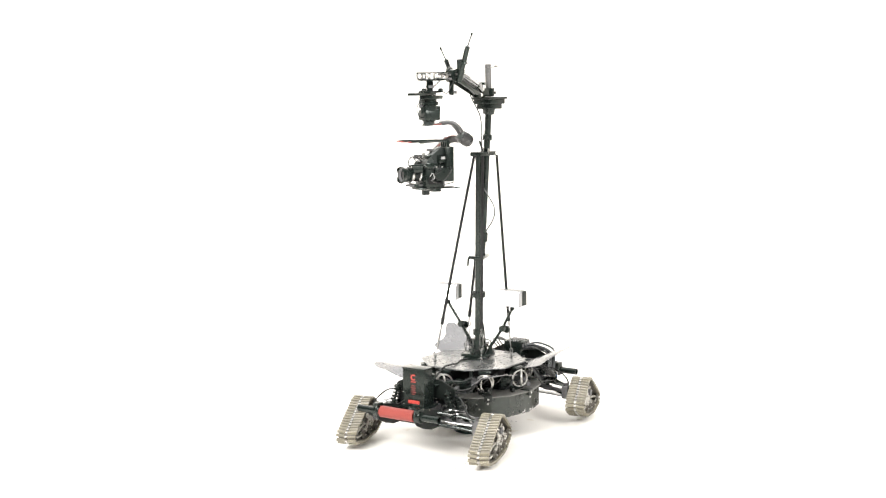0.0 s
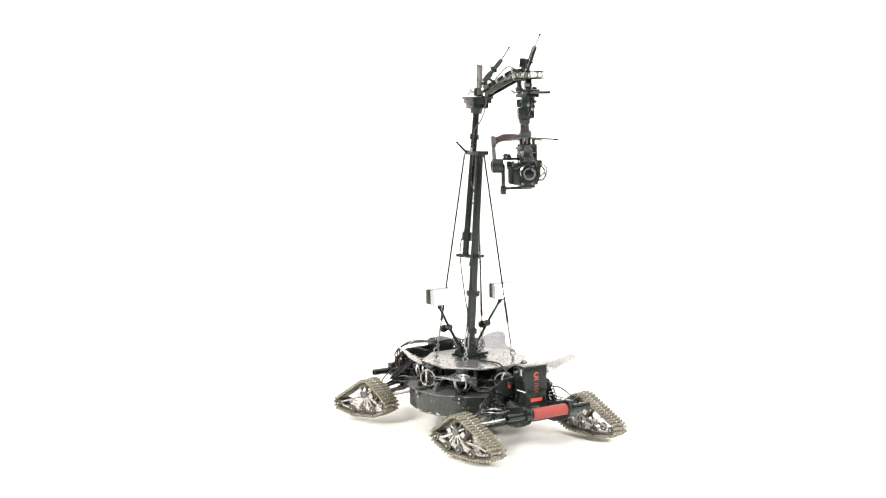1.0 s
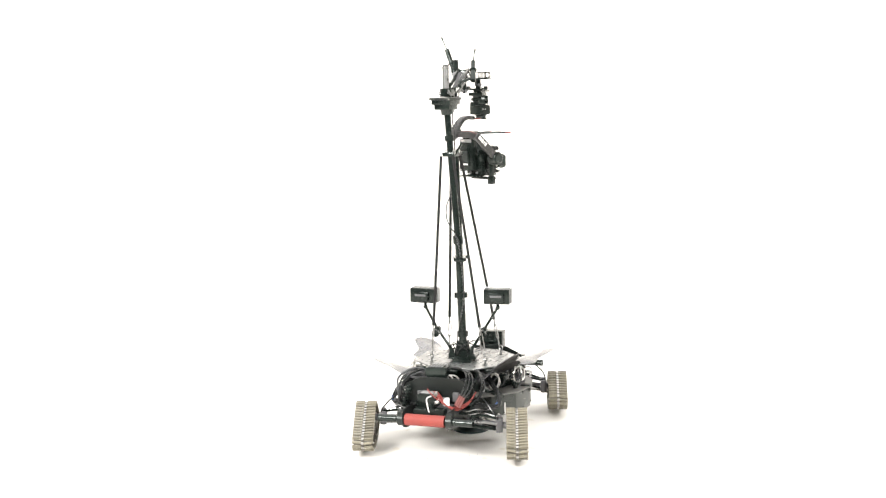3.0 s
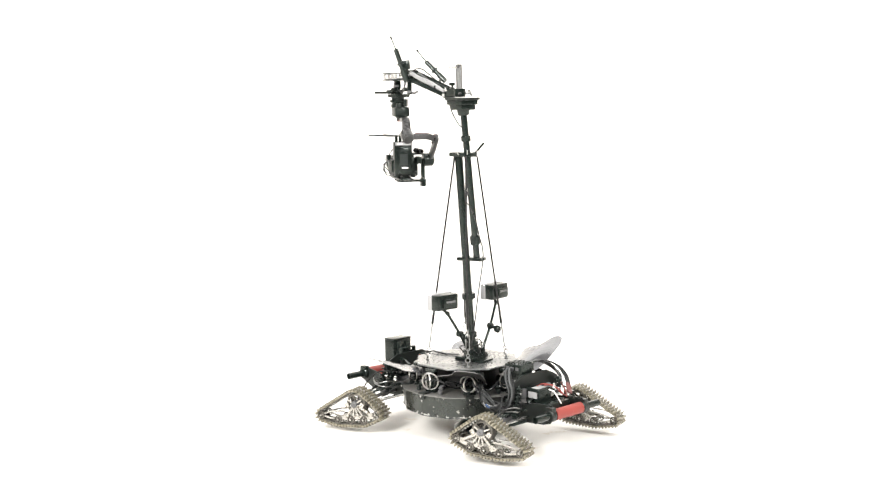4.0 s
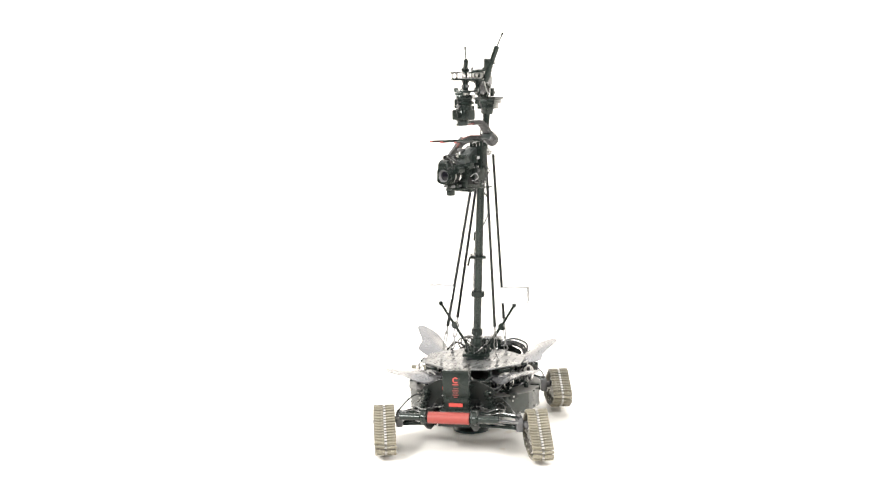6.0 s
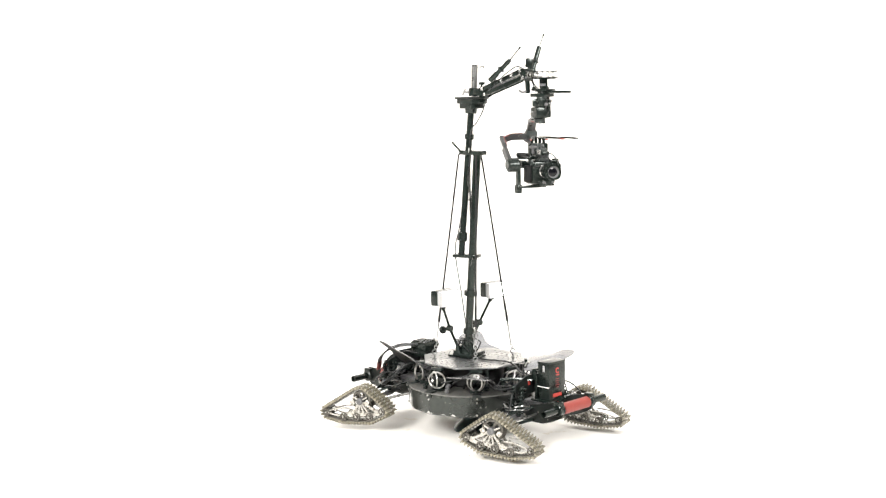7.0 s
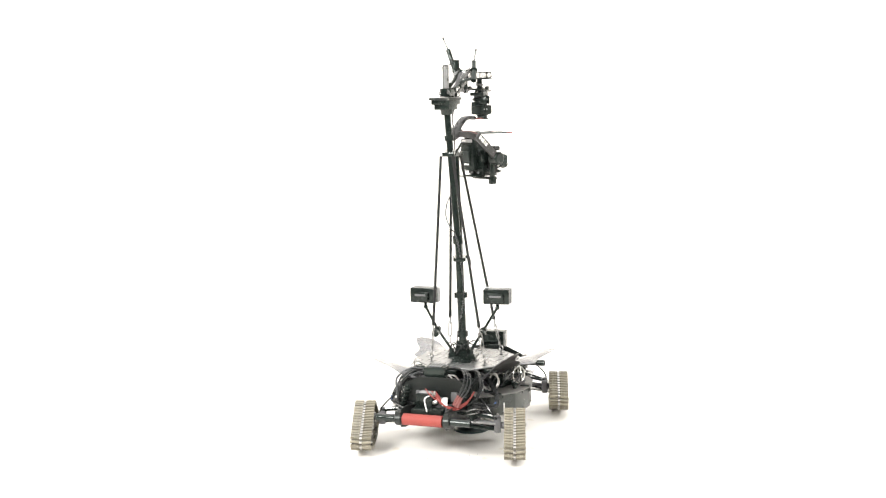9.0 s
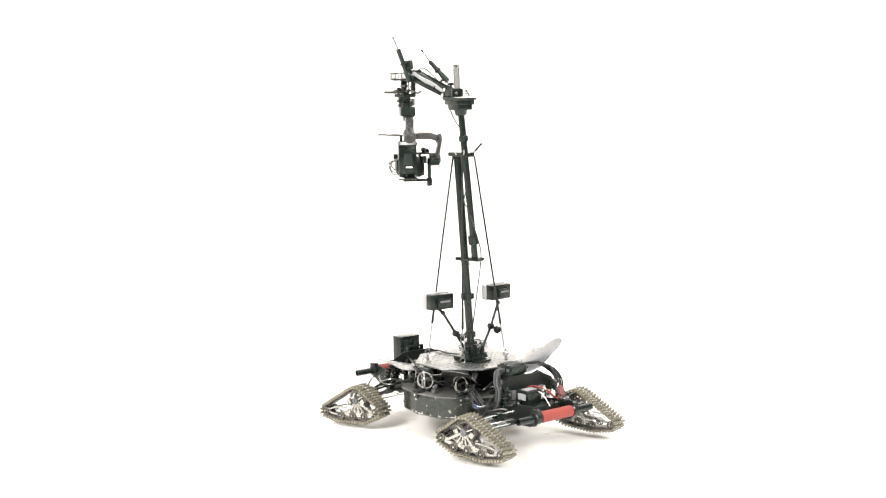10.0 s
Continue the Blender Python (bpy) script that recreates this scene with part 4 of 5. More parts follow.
    # wire isolator cage above the stabiliser
    c = V((0.328, 0.062, 1.410))
    cage = part("cage_ring", lathe(lathe(B(), [(0.030, -0.002), (0.063, -0.002), (0.063, 0.002), (0.030, 0.002)], Matrix.Translation(c), 32, closed=True), [(0.030, 0.0245), (0.063, 0.0245), (0.063, 0.0280), (0.030, 0.0280)], Matrix.Translation(c), 32, closed=True), M_ANOD, ob, "black metal double ring")
    for k in range(14):
        a = 2 * math.pi * k / 14
        p = c + V((0.048 * math.cos(a), 0.048 * math.sin(a), 0.0138))
        part("wire_loop", ring(B(), Matrix.Translation(p) @ pose(0, 0, 0, 90, 0, math.degrees(a)), 0.0108, 0.0017, 16, 6), M_STEEL, cage, "bright steel wire loop")
    for a in (0.6, 2.7, 4.8):
        part("cage_spoke", hose(B(), [c + V((0.004, 0, 0.0)), c + V((0.05 * math.cos(a), 0.05 * math.sin(a), 0.0))], 0.004, 6, 1), M_GREY, cage)
    part("hanger", cyl(cyl(cyl(B(), (0.337, 0.058, 1.368), (0.337, 0.058, 1.412), 0.011, n=16), (0.322, 0.058, 1.372), (0.322, 0.058, 1.410), 0.004), (0.352, 0.058, 1.372), (0.352, 0.058, 1.410), 0.004), M_ANOD, ob)
    part("hanger_nut", cyl(B(), (0.337, 0.058, 1.380), (0.337, 0.058, 1.390), 0.016, n=8), M_GREY, ob)
    # pale leads looped along the arm
    for k in range(4):
        part("arm_lead", hose(B(), [(0.036, 0.096, 1.362 + 0.003 * k), (0.085, 0.102 + 0.004 * k, 1.384 + 0.006 * k), (0.150, 0.106 + 0.004 * k, 1.406 + 0.006 * k), (0.205, 0.106, 1.428 + 0.004 * k), (0.232, 0.100, 1.424)], 0.0020, 6), M_MARK, ob, "thin pale lead")
    # small fittings along the links
    for x, z in ((0.075, 1.384), (0.128, 1.404), (0.178, 1.424)):
        for s in (-1, 1):
            part("link_stud", cyl(cyl(B(), (x, 0.077 + 0.018 * s, z), (x, 0.077 + 0.029 * s, z), 0.0052, n=12), (x + 0.004, 0.077 + 0.024 * s, z - 0.010), (x + 0.004, 0.077 + 0.024 * s, z + 0.008), 0.0036, n=8), M_CHROME if x > 0.1 else M_ANOD, ob)
    part("wing_knob", hose(cyl(B(), (-0.046, 0.066, 1.358), (-0.067, 0.052, 1.358), 0.0052, n=10), [(-0.064, 0.044, 1.346), (-0.066, 0.052, 1.358), (-0.064, 0.060, 1.370)], 0.0042, 8, 3), M_LINK, ob, "steel wing knob")
    # antennas
    for base, top, tip, r in (((0.224, 0.112, 1.402), (0.235, 0.160, 1.531), (0.2385, 0.183, 1.580), 0.0098), ((0.110, 0.010, 1.402), (0.193, 0.034, 1.481), (0.240, 0.040, 1.529), 0.0090)):
        base, top, tip = V(base), V(top), V(tip)
        ant = part("antenna", cyl(cyl(B(), base, top, r, n=18, bev=0.002), base, base + (top - base) * 0.35, r * 1.25, n=18), M_ANOD, ob, "black tubular antenna")
        d = (tip - top).normalized()
        part("whip", cyl(B(), top, tip, 0.0025, n=8), M_GIMB, ant, "thin grey whip")
        part("whip_tip", cyl(B(), tip - d * 0.011, tip, 0.0040, n=10), M_ANOD, ant)
        part("antenna_clip", ring(B(), Matrix.Translation(base + (top - base) * 0.55) @ (top - base).to_track_quat("Z", "Y").to_matrix().to_4x4(), r + 0.003, 0.0035, 18, 6), M_ANOD, ant)
    part("antenna_mount", hose(B(), [(0.232, 0.092, 1.430), (0.226, 0.110, 1.448), (0.228, 0.128, 1.452)], 0.007, 8, 3), M_ANOD, ob)
    part("antenna_mount", hose(B(), [(0.10, 0.062, 1.395), (0.11, 0.04, 1.405), (0.125, 0.016, 1.413)], 0.006, 8, 3), M_ANOD, ob)
    part("transmitter", box(B(), (0.222, 0.118, 1.468), (0.030, 0.022, 0.036), (0, 8, 20), 0.003), M_PLAST, ob, "small black radio box")
    part("arm_cable", hose(B(), [(0.045, 0.06, 1.34), (0.09, 0.055, 1.385), (0.16, 0.05, 1.43), (0.21, 0.06, 1.455), (0.26, 0.07, 1.425), (0.30, 0.05, 1.385), (0.34, 0.035, 1.365), (0.372, 0.035, 1.33), (0.360, 0.040, 1.29)], 0.0024, 7), M_CABLE, ob)
    part("arm_cable", hose(B(), [(0.05, 0.09, 1.36), (0.12, 0.10, 1.40), (0.19, 0.105, 1.43), (0.245, 0.10, 1.40), (0.27, 0.09, 1.36), (0.31, 0.085, 1.375)], 0.0024, 7), M_CABLE, ob)


arm()

# ---- stabiliser and camera: both share one heading ----
CAM_AT = V((0.325, 0.047, 1.062))
CM = Matrix.Translation(CAM_AT) @ Matrix.Rotation(radians(-28), 4, "Z")
L = lambda f, l, z: CM @ V((f, l, z - 1.062))


def lbox(bm, f, l, z, s, rot=(0, 0, 0), bev=0.003):
    return box(bm, (f, l, z - 1.062), s, rot, bev, CM)


def gimbal():
    ob = thing("gimbal_stabiliser", "black and grey three-axis camera stabiliser hanging from the arm", "gimbal", (0.337, 0.055, 1.360))
    part("rail_plate", box(B(), (0.388, 0.058, 1.3585), (0.138, 0.032, 0.010), (0, 0, 0), 0.002), M_ANOD, ob, "long black rail plate")
    part("mount_plate", box(box(B(), (0.336, 0.058, 1.366), (0.075, 0.055, 0.008), (0, 0, 0), 0.002), (0.330, 0.058, 1.346), (0.070, 0.060, 0.014), (0, 0, 0), 0.003), M_ANOD, ob)
    for s in (-1, 1):
        part("mount_knob", cyl(B(), (0.322, 0.058 + 0.03 * s, 1.371), (0.322, 0.058 + 0.045 * s, 1.371), 0.008, n=12), M_PLAST, ob)
    part("neck", cyl(cyl(B(), (0.338, 0.056, 1.298), (0.336, 0.057, 1.342), 0.0235, 0.026, 24), (0.338, 0.055, 1.298), (0.338, 0.055, 1.312), 0.028, n=24), M_PLAST, ob)
    part("neck_module", box(B(), (0.318, 0.040, 1.318), (0.03, 0.03, 0.03), (0, 0, 30), 0.004), M_ANOD, ob)
    part("neck_ring", lathe(B(), [(0.030, 1.318), (0.033, 1.320), (0.033, 1.328), (0.030, 1.330)], Matrix.Translation((0.337, 0.0565, 0)), 24), M_ANOD, ob)
    part("neck_knob", cyl(cyl(B(), (0.350, 0.048, 1.312), (0.368, 0.036, 1.312), 0.005), (0.366, 0.037, 1.312), (0.372, 0.0335, 1.312), 0.0065, n=14), M_GREY, ob, "grey locking knob")
    part("neck_lever", hose(B(), [L(0.026, 0.012, 1.312), L(0.040, 0.020, 1.306), L(0.044, 0.024, 1.288)], 0.0042, 8, 3), M_ANOD, ob)
    part("neck_plate", lbox(lbox(B(), 0.030, 0.0, 1.322, (0.010, 0.030, 0.034)), -0.024, 0.018, 1.304, (0.014, 0.022, 0.020)), M_PLAST, ob)
    pan = part("pan_motor", lbox(cyl(B(), L(0.004, 0, 1.256), L(0.004, 0, 1.302), 0.026, n=28, bev=0.004), 0.004, 0.004, 1.281, (0.064, 0.062, 0.040), bev=0.007), M_PLAST, ob, "black pan motor housing")
    part("motor_cap", cyl(B(), L(0.004, 0, 1.243), L(0.004, 0, 1.262), 0.0215, n=28), M_GIMB, pan)
    part("status_light", lbox(B(), -0.010, -0.0276, 1.284, (0.005, 0.001, 0.005), bev=0), M_MARK, pan)
    part("status_light", lbox(B(), 0.004, -0.0276, 1.284, (0.005, 0.001, 0.005), bev=0), M_MARK, pan)
    part("cable_loop", hose(B(), [L(0.03, 0.02, 1.33), L(0.055, 0.022, 1.325), L(0.062, 0.018, 1.30), L(0.048, 0.012, 1.275), L(0.034, 0.01, 1.272)], 0.002, 6), M_CABLE, pan)
    part("pan_strip", bar(B(), [L(0.026, 0, 1.243), L(-0.052, 0.002, 1.247)], 0.030, 0.0075, (CM.to_3x3() @ V((0, 1, 0))), 0.002), M_GIMB, ob, "flat grey pan strip")
    part("pan_arm", bar(B(), [L(-0.040, 0.004, 1.248), L(-0.070, 0.007, 1.252), L(-0.092, 0.010, 1.247), L(-0.108, 0.013, 1.232), L(-0.134, 0.018, 1.194)], 0.034, 0.0165, (CM.to_3x3() @ V((0, 1, 0))), 0.004), M_ARM, ob, "grey angled pan arm")
    for l in (-0.0152, 0.0172):
        part("arm_trim", bar(B(), [L(0.000, l, 1.2445), L(-0.046, l, 1.2468)], 0.0016, 0.0052, (CM.to_3x3() @ V((0, 1, 0))), 0), M_DULLRED, ob, "dull red trim")
    roll = part("roll_motor", lathe(B(), [(0.018, -0.024), (0.024, -0.020), (0.026, 0.0), (0.024, 0.020), (0.016, 0.025)], Matrix.Translation(L(-0.138, 0.018, 1.188)) @ Matrix.Rotation(radians(-28), 4, "Z") @ Matrix.Rotation(radians(58), 4, "Y"), 28), M_ARM, ob, "grey roll motor")
    part("motor_bracket", lbox(B(), -0.128, 0.016, 1.193, (0.034, 0.040, 0.036), (0, 52, 0), 0.006), M_GIMB, roll)
    part("motor_cap", cyl(B(), L(-0.1612, 0.018, 1.1735), L(-0.1578, 0.018, 1.1756), 0.019, n=24), M_ARM, roll)
    part("roll_arm", bar(B(), [L(-0.131, 0.004, 1.185), L(-0.131, -0.066, 1.184), L(-0.126, -0.092, 1.177), L(-0.116, -0.104, 1.168)], 0.025, 0.015, (0, 0, 1), 0.003), M_ARM, ob, "worn grey roll arm")
    part("angled_arm", bar(B(), [L(-0.131, -0.108, 1.182), L(-0.062, -0.110, 1.122), L(-0.016, -0.110, 1.083)], 0.031, 0.014, (0, 0, 1), 0.003), M_ARM, ob, "worn grey angled arm with pale print")
    part("arm_trim", bar(B(), [L(-0.125, -0.020, 1.1985), L(-0.125, -0.068, 1.1975), L(-0.116, -0.098, 1.186)], 0.003, 0.012, (0, 0, 1), 0.0006), M_DULLRED, ob, "dull red trim")
    part("arm_trim", bar(B(), [L(-0.121, -0.1010, 1.190), L(-0.080, -0.1010, 1.154)], 0.006, 0.004, (0, 0, 1), 0.0006), M_DULLRED, ob, "dull red trim")
    for k, (w, h) in enumerate(((0.0075, 0.016), (0.0070, 0.013), (0.0085, 0.016), (0.0028, 0.016), (0.0085, 0.015))):
        f = 0.012 + 0.0112 * k
        part("print_mark", lbox(B(), -0.131 + f * 0.757, -0.1176, 1.182 - f * 0.653, (w, 0.0012, h), (0, 40.8, 0), 0), M_WHITE, ob, "pale printed mark")
    tilt = part("tilt_motor", lathe(B(), [(0.022, -0.022), (0.027, -0.018), (0.027, 0.018), (0.021, 0.022)], Matrix.Translation(L(-0.018, -0.102, 1.084)) @ Matrix.Rotation(radians(-28), 4, "Z") @ Matrix.Rotation(math.pi / 2, 4, "X"), 28), M_PLAST, ob, "black tilt motor")
    part("motor_cap", cyl(B(), L(-0.018, -0.1265, 1.084), L(-0.018, -0.124, 1.084), 0.019, n=24), M_GIMB, tilt)
    part("tilt_upright", lbox(lbox(B(), -0.018, -0.080, 1.040, (0.022, 0.014, 0.100)), -0.018, -0.080, 0.992, (0.028, 0.022, 0.034), bev=0.005), M_ANOD, ob)
    part("tilt_rail", lbox(B(), -0.014, -0.030, 1.000, (0.034, 0.115, 0.010)), M_ANOD, ob)
    part("top_rail", lbox(B(), -0.016, -0.040, 1.110, (0.018, 0.085, 0.010)), M_ANOD, ob)


gimbal()


def petal_hood(ax, n=48):
    """A flared lens hood whose rim has four petals."""
    bm, rows = B(), []
    for i in range(n):
        a = 2 * math.pi * i / n
        tip = 0.127 - 0.004 * math.cos(4 * a)
        rows.append([bm.verts.new(ax @ V((r * math.cos(a), r * math.sin(a), z))) for r, z in ((0.0272, 0.112), (0.0318, tip), (0.0304, tip), (0.0262, 0.112))])
    for a, b in zip(rows, rows[1:] + rows[:1]):
        for j in range(4):
            bm.faces.new((a[j], a[(j + 1) % 4], b[(j + 1) % 4], b[j]))
    return bm


def film_camera():
    ob = thing("film_camera", "black compact cinema camera with a zoom lens in a stabiliser", "camera", L(0, 0, 1.006))
    body = part("body", lbox(lbox(B(), 0.003, 0.0, 1.055, (0.080, 0.092, 0.082), bev=0.006), 0.0, 0.0, 1.100, (0.060, 0.040, 0.014), bev=0.004), M_PLAST, ob)
    part("base_plate", lbox(lbox(B(), -0.005, 0.004, 1.010, (0.150, 0.056, 0.008)), 0.05, 0.004, 1.0165, (0.05, 0.02, 0.008)), M_ANOD, ob)
    part("base_lever", hose(B(), [L(-0.08, 0.02, 1.010), L(-0.092, 0.04, 1.008), L(-0.090, 0.060, 1.012)], 0.003, 6, 3), M_ANOD, ob)
    lens = B()
    ax = Matrix.Translation(L(0.0, 0.004, 1.062)) @ Matrix.Rotation(radians(-28), 4, "Z") @ Matrix.Rotation(math.pi / 2, 4, "Y")
    lathe(lens, [(0.0, 0.040), (0.026, 0.040), (0.027, 0.050), (0.0245, 0.058), (0.0245, 0.078), (0.0235, 0.080), (0.0235, 0.094), (0.0245, 0.096), (0.0245, 0.104), (0.0265, 0.106), (0.0275, 0.126), (0.0235, 0.126), (0.0195, 0.116), (0.0, 0.116)], ax, 32, closed=True)
    lens = part("lens", lens, M_ANOD, ob, "black ribbed zoom lens")
    part("mount_ring", lathe(B(), [(0.0255, 0.0505), (0.0275, 0.0515), (0.0275, 0.0565), (0.0255, 0.0575)], ax, 32, closed=True), M_CHROME, lens, "bright mount ring")
    part("trim_ring", lathe(B(), [(0.0225, 0.0785), (0.0250, 0.0795), (0.0250, 0.0895), (0.0225, 0.0902)], ax, 32, closed=True), M_STEEL, lens, "bright steel ring")
    part("hood", petal_hood(ax), M_ANOD, lens, "black petal lens hood")
    part("front_element", lathe(B(), [(0.0172, 0.1170), (0.0150, 0.1178), (0.0080, 0.1186), (0.002, 0.1189)], ax, 28), M_GLASS, lens, "dark coated front glass")
    part("front_ring", lathe(B(), [(0.0172, 0.1165), (0.0196, 0.1165), (0.0232, 0.1245), (0.0222, 0.1252), (0.0186, 0.1180), (0.0172, 0.1180)], ax, 32, closed=True), M_GREY, lens, "grey inner lens ring")
    rim = B()
    for k in range(28):
        a = 2 * math.pi * k / 28
        m = ax @ Matrix.Rotation(a, 4, "Z")
        box(rim, (0.0246, 0, 0.068), (0.0016, 0.0028, 0.016), bev=0, m=m)
    part("focus_ribs", rim, M_RUBBER, lens)
    # side grip, screen, recorder and transmitter behind
    part("grip", lbox(B(), 0.01, -0.052, 1.050, (0.045, 0.022, 0.066), bev=0.008), M_RUBBER, ob)
    part("side_screen", lbox(B(), -0.02, 0.054, 1.062, (0.055, 0.012, 0.048), bev=0.003), M_PLAST, ob)
    tx = part("transmitter_box", lbox(lbox(B(), -0.056, 0.016, 1.098, (0.032, 0.074, 0.130), bev=0.004), -0.073, 0.016, 1.094, (0.008, 0.050, 0.088), bev=0.003), M_PLAST, ob, "tall black transmitter box")
    part("label_bar", lbox(B(), -0.0727, 0.016, 1.1545, (0.0014, 0.066, 0.013), bev=0), M_MARK, tx, "grey label bar")
    part("label_print", lbox(B(), -0.0737, 0.030, 1.1545, (0.0010, 0.020, 0.006), bev=0), M_WHITE, tx, "pale print")
    part("panel_recess", lbox(lbox(B(), -0.0776, 0.016, 1.090, (0.0012, 0.034, 0.046), bev=0), -0.0776, 0.016, 1.126, (0.0012, 0.028, 0.003), bev=0), M_GIMB, tx)
    part("label_bar", lbox(B(), -0.0777, 0.012, 1.0575, (0.0012, 0.026, 0.006), bev=0), M_WHITE, tx, "white label bar")
    for k, a in enumerate((-24, -8, 9, 26)):
        l0 = -0.008 + 0.016 * k
        root = L(-0.054, l0, 1.163)
        d = (CM.to_3x3() @ V((math.cos(radians(a)), math.sin(radians(a)), 0.0)))
        top = root + V((0, 0, 0.022))
        ant = part("stub", cyl(B(), root, top, 0.0062, n=12), M_ANOD, tx)
        part("aerial", hose(B(), [top - d * 0.004, top + d * 0.05, top + d * 0.11, top + d * 0.160], 0.0044, 8, 2, 0.55), M_ANOD, ant, "flat black aerial")
        part("aerial_tip", hose(B(), [top + d * 0.145 - V((0, 0, 0.0012)), top + d * 0.172 - V((0, 0, 0.001))], 0.0040, 8, 1, 0.6), M_REDCAB if k < 3 else M_ANOD, ant, "dull red aerial tip" if k < 3 else "")
    # top plate, monitor bracket, clutter and leads
    part("top_plate", lbox(lbox(B(), -0.02, 0.0, 1.121, (0.085, 0.030, 0.008)), 0.012, 0.012, 1.129, (0.036, 0.028, 0.010), bev=0.003), M_ANOD, ob)
    part("top_housing", prism(B(), [(-0.046, 1.098), (-0.046, 1.158), (-0.030, 1.160), (0.004, 1.136), (0.030, 1.108), (0.034, 1.098)], 0.046, CM @ Matrix.Translation((0, 0.030, -1.062)) @ SIDE, 0.002), M_GIMB, ob, "sloping dark grey top housing")
    part("top_screw", cyl(B(), L(0.022, -0.012, 1.124), L(0.022, -0.012, 1.140), 0.007, n=12), M_STEEL, ob)
    part("focus_motor", cyl(cyl(B(), L(0.055, 0.036, 1.082), L(0.092, 0.036, 1.082), 0.014, n=18), L(0.045, 0.036, 1.094), L(0.045, 0.060, 1.094), 0.005), M_ANOD, ob, "black focus motor")
    part("rod", cyl(B(), L(-0.05, 0.030, 1.098), L(0.100, 0.030, 1.098), 0.004, n=10), M_ANOD, ob)
    part("side_module", lbox(lbox(B(), -0.035, -0.056, 1.085, (0.040, 0.018, 0.030)), 0.03, 0.052, 1.096, (0.028, 0.018, 0.022)), M_ANOD, ob)
    for s in (-1, 1):
        part("support_rod", cyl(B(), L(-0.045, 0.018 * s, 1.0215), L(0.095, 0.018 * s, 1.0215), 0.0045, n=12), M_GREY, ob)
    part("rod_clamp", lbox(B(), 0.072, 0.0, 1.0225, (0.014, 0.058, 0.014)), M_ANOD, ob)
    part("lens_gear", lathe(B(), [(0.0250, 0.0905), (0.0300, 0.0905), (0.0300, 0.0955), (0.0250, 0.0955)], ax, 40, closed=True), M_PLAST, lens)
    part("shoe_mount", lbox(cyl(B(), L(-0.012, -0.022, 1.124), L(-0.012, -0.022, 1.146), 0.005, n=10), -0.012, -0.022, 1.150, (0.026, 0.022, 0.010)), M_GREY, ob)
    part("receiver", lbox(B(), -0.030, 0.034, 1.118, (0.034, 0.020, 0.030), (0, 0, 12), 0.003), M_ANOD, ob)
    part("receiver_window", lbox(B(), -0.030, 0.0446, 1.122, (0.018, 0.001, 0.010), (0, 0, 12), 0), M_MARK, ob)
    for k in range(5):
        part("button", cyl(B(), L(-0.025 + 0.012 * k, 0.0455, 1.088), L(-0.025 + 0.012 * k, 0.0485, 1.088), 0.0034, n=10), M_GREY if k % 2 else M_STEEL, body)
    part("port_cover", lbox(lbox(B(), 0.020, 0.047, 1.038, (0.026, 0.006, 0.022)), -0.010, 0.047, 1.038, (0.022, 0.006, 0.026)), M_RUBBER, body)
    part("side_bracket", lbox(B(), 0.028, -0.048, 1.094, (0.030, 0.010, 0.020)), M_GIMB, ob)
    part("side_rail", lbox(B(), 0.000, -0.052, 1.030, (0.050, 0.012, 0.014)), M_GIMB, ob)
    part("lens_tab", lbox(B(), 0.120, 0.004, 1.0905, (0.008, 0.012, 0.006), bev=0.001), M_ANOD, lens)
    rnd = random.Random(9)
    for k in range(3):
        f0 = rnd.uniform(-0.06, 0.02)
        part("lead", hose(B(), [L(f0, 0.045, 1.09 + rnd.uniform(-.02, .02)), L(f0 + 0.02, 0.078 + rnd.uniform(-.01, .012), 1.075), L(f0 + 0.045, 0.072, 1.045 + rnd.uniform(-.02, .02)), L(f0 - 0.01, 0.05, 1.03)], 0.0024, 6), M_CABLE, ob)
    part("lead", hose(B(), [L(0.045, 0.0, 1.12), L(0.085, 0.012, 1.128), L(0.105, 0.026, 1.105), L(0.095, 0.035, 1.085)], 0.0024, 6), M_CABLE, ob)
    for k in range(2):
        f0, l0 = rnd.uniform(-0.03, 0.05), rnd.uniform(-0.05, 0.05)
        part("lead", hose(B(), [L(f0, l0, 1.105), L(f0 + rnd.uniform(0.0, 0.03), l0 + rnd.uniform(-.03, .03), 1.128 + rnd.uniform(-.006, .012)), L(f0 + rnd.uniform(0.01, 0.045), l0 + rnd.uniform(-.02, .05), 1.10), L(f0 + 0.01, 0.045 if l0 > 0 else -0.045, 1.075)], rnd.choice((0.0018, 0.0024)), 6), M_CABLE, ob)
    part("white_lead", hose(B(), [L(0.03, 0.055, 1.055), L(0.034, 0.082, 1.070), L(0.03, 0.090, 1.052), L(0.028, 0.060, 1.040)], 0.0014, 6), M_MARK, ob, "thin pale lead")
    coilm = B()
    coil(coilm, L(-0.050, -0.068, 1.120), L(0.036, -0.064, 1.122), 0.0075, 0.0022, 15)
    part("coiled_lead", coilm, M_CABLE, ob)


film_camera()


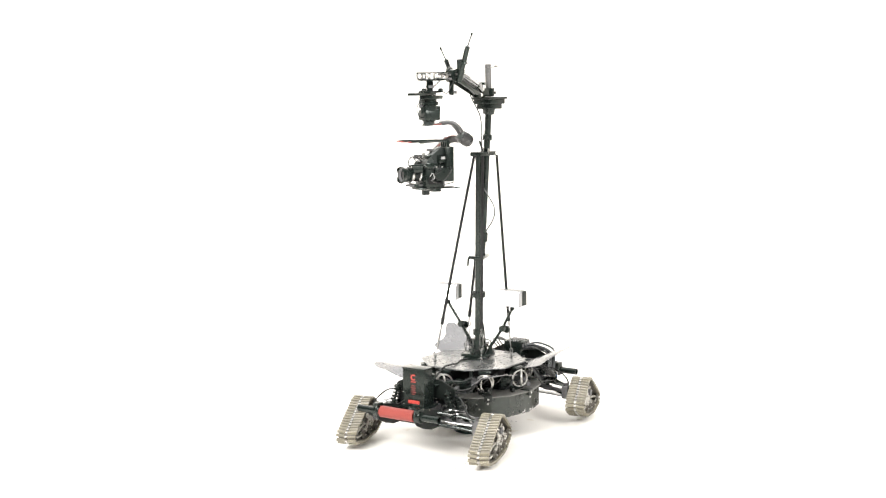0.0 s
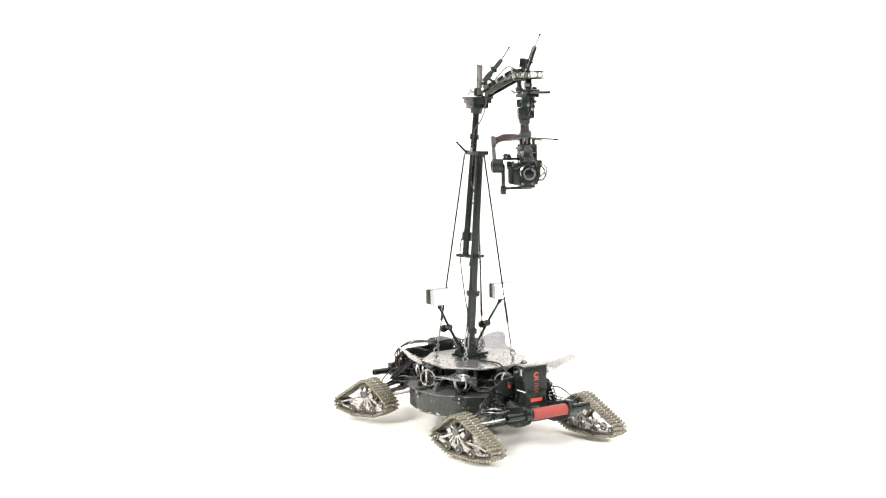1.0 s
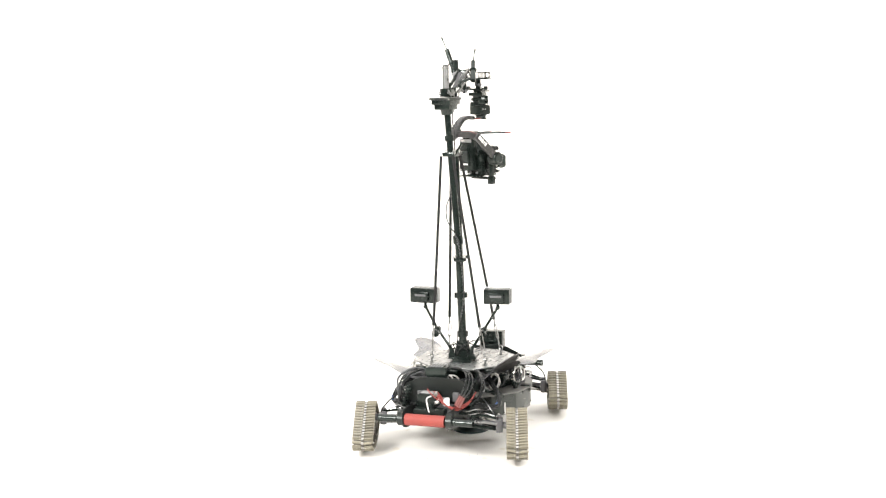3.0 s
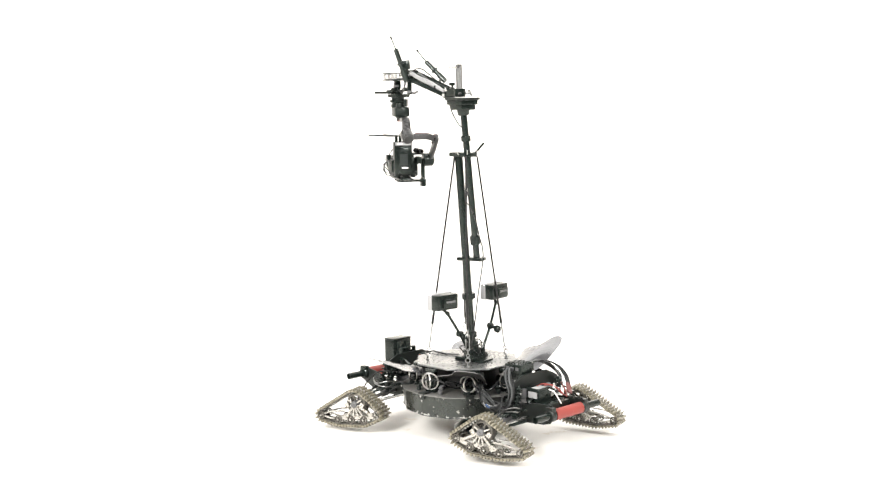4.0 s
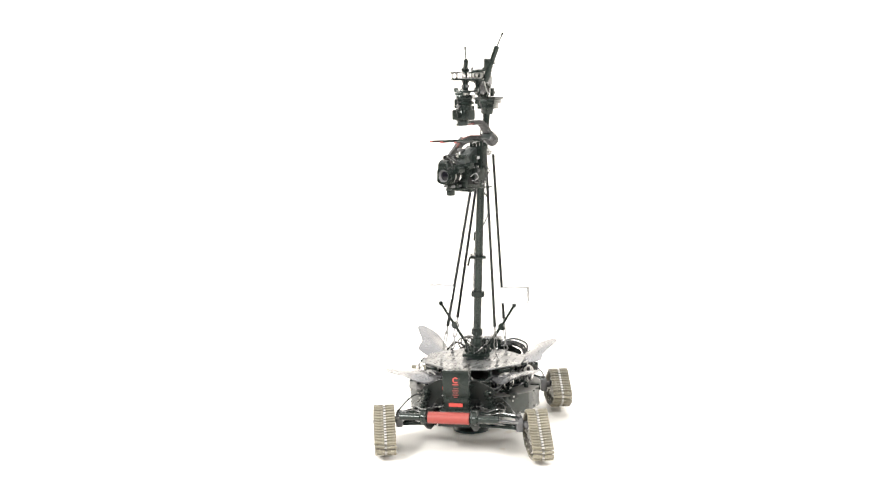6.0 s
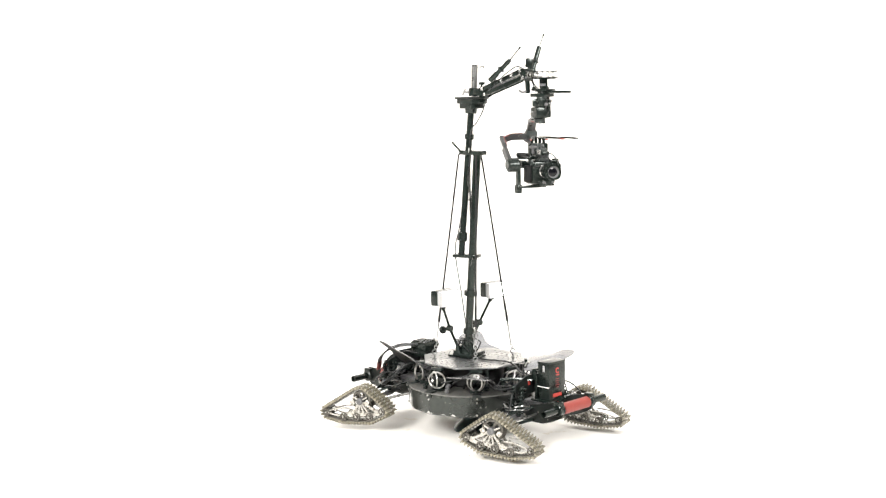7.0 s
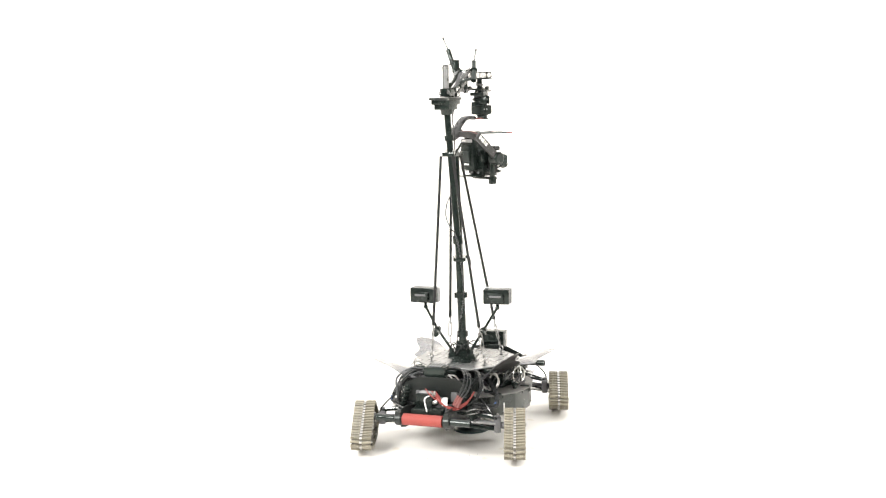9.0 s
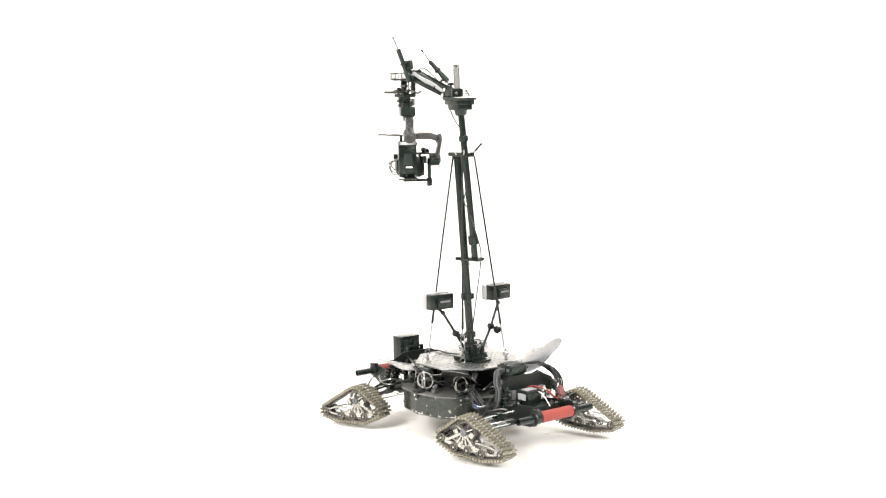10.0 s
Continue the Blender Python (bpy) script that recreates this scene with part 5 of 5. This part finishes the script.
# ---- crumbs on the studio floor ----
def crumbs():
    rnd = random.Random(3)
    bm = B()
    for x, y in ((-0.109, -0.537), (-0.079, -0.487), (-0.047, -0.517), (-0.023, -0.481), (-0.060, -0.546), (-0.165, -0.409), (-0.008, -0.369), (0.022, -0.354), (-0.035, -0.500), (-0.050, -0.525), (0.166, 0.134), (0.185, 0.125)):
        s = rnd.uniform(0.0018, 0.0040)
        box(bm, (x, y, s * 0.25), (s, s * rnd.uniform(0.5, 1.6), s * 0.5), (0, 0, rnd.uniform(0, 90)), s * 0.1)
    tagged(new("floor_crumbs", finish(bm, "floor_crumbs", M_ROLLER)), "scattered grey crumbs of dirt on the white floor", "debris", kind="stuff")


crumbs()


# ---- lamps on jointed arms ----
def led_lamp(base, elbow, ball, c, heading):
    base, elbow, ball, c = V(base), V(elbow), V(ball), V(c)
    ob = thing("led_lamp", "small black lit LED panel lamp on a jointed arm", "lamp", base, "pair of LED lamps on the deck")
    m = Matrix.Translation(c) @ Matrix.Rotation(radians(heading), 4, "Z")
    head = part("lamp_body", box(box(B(), (-0.012, 0, 0), (0.044, 0.104, 0.060), (0, 0, 0), 0.005, m), (-0.040, 0, -0.002), (0.022, 0.062, 0.036), (0, 0, 0), 0.004, m), M_PLAST, ob)
    rim = B()
    for s in (-1, 1):
        box(rim, (0.014, 0, s * 0.030), (0.024, 0.105, 0.0025), (0, 0, 0), 0.0008, m)
        box(rim, (0.014, s * 0.053, 0), (0.024, 0.0025, 0.056), (0, 0, 0), 0.0008, m)
    part("hood", rim, M_MARK, head, "grey hood rim")
    part("diffuser", box(B(), (0.0125, 0, 0), (0.006, 0.100, 0.056), (0, 0, 0), 0.001, m), M_LED, head, "bright white lit diffuser")
    part("battery_line", box(B(), (-0.0515, 0, 0.004), (0.001, 0.046, 0.008), bev=0, m=m), M_GREY, head)
    part("upper_arm", cyl(B(), elbow, ball, 0.0055, n=12), M_ANOD, ob)
    part("lower_arm", cyl(B(), base, elbow, 0.0058, n=12), M_ANOD, ob)
    j = B()
    bmesh.ops.create_uvsphere(j, u_segments=14, v_segments=8, radius=0.0095, matrix=Matrix.Translation(ball))
    cyl(j, ball, c - V((0, 0, 0.030)), 0.006, n=12)
    part("ball_joint", j, M_ANOD, ob)
    k = cyl(B(), elbow + V((0.010, 0.0, 0)), elbow - V((0.010, 0, 0)), 0.0125, n=16)
    cyl(k, elbow - V((0.008, 0, 0)), elbow - V((0.034, 0.004, 0.010)), 0.006, n=10)
    cyl(k, elbow - V((0.026, 0.003, 0.008)), elbow - V((0.044, 0.004, 0.012)), 0.0155, n=8, bev=0.003)
    part("elbow_knob", k, M_ANOD, ob)
    part("arm_foot", cyl(box(B(), base - V((0, 0, 0.020)), (0.030, 0.026, 0.014), (0, 0, 20), 0.003), base - V((0, 0, 0.02)), base + V((0, 0, 0.006)), 0.0095, n=12), M_ANOD, ob)


led_lamp((-0.052, 0.062, 0.340), (-0.056, 0.118, 0.420), (-0.044, 0.172, 0.507), (-0.024, 0.180, 0.553), -4)
led_lamp((-0.050, -0.020, 0.340), (-0.044, -0.072, 0.424), (-0.028, -0.124, 0.512), (-0.018, -0.122, 0.558), 6)


# ---- turning: all that stands on the pedestal turns with it ----
HEADINGS = (-123.54, -90.70, -57.85, -25.04, 7.68, 40.25, 72.61, 104.68, 136.42, 167.76, 198.67, 229.12, 259.10, 288.61, 317.71, 346.44, 374.90, 403.24, 431.61, 460.22, 489.34)


def motions():
    for ob in TURNING:
        o = ORIGIN[ob]
        walk(ob, [(0.5 * i, pose(0, 0, 0, 0, 0, h) @ Matrix.Translation(o)) for i, h in enumerate(HEADINGS)])


motions()
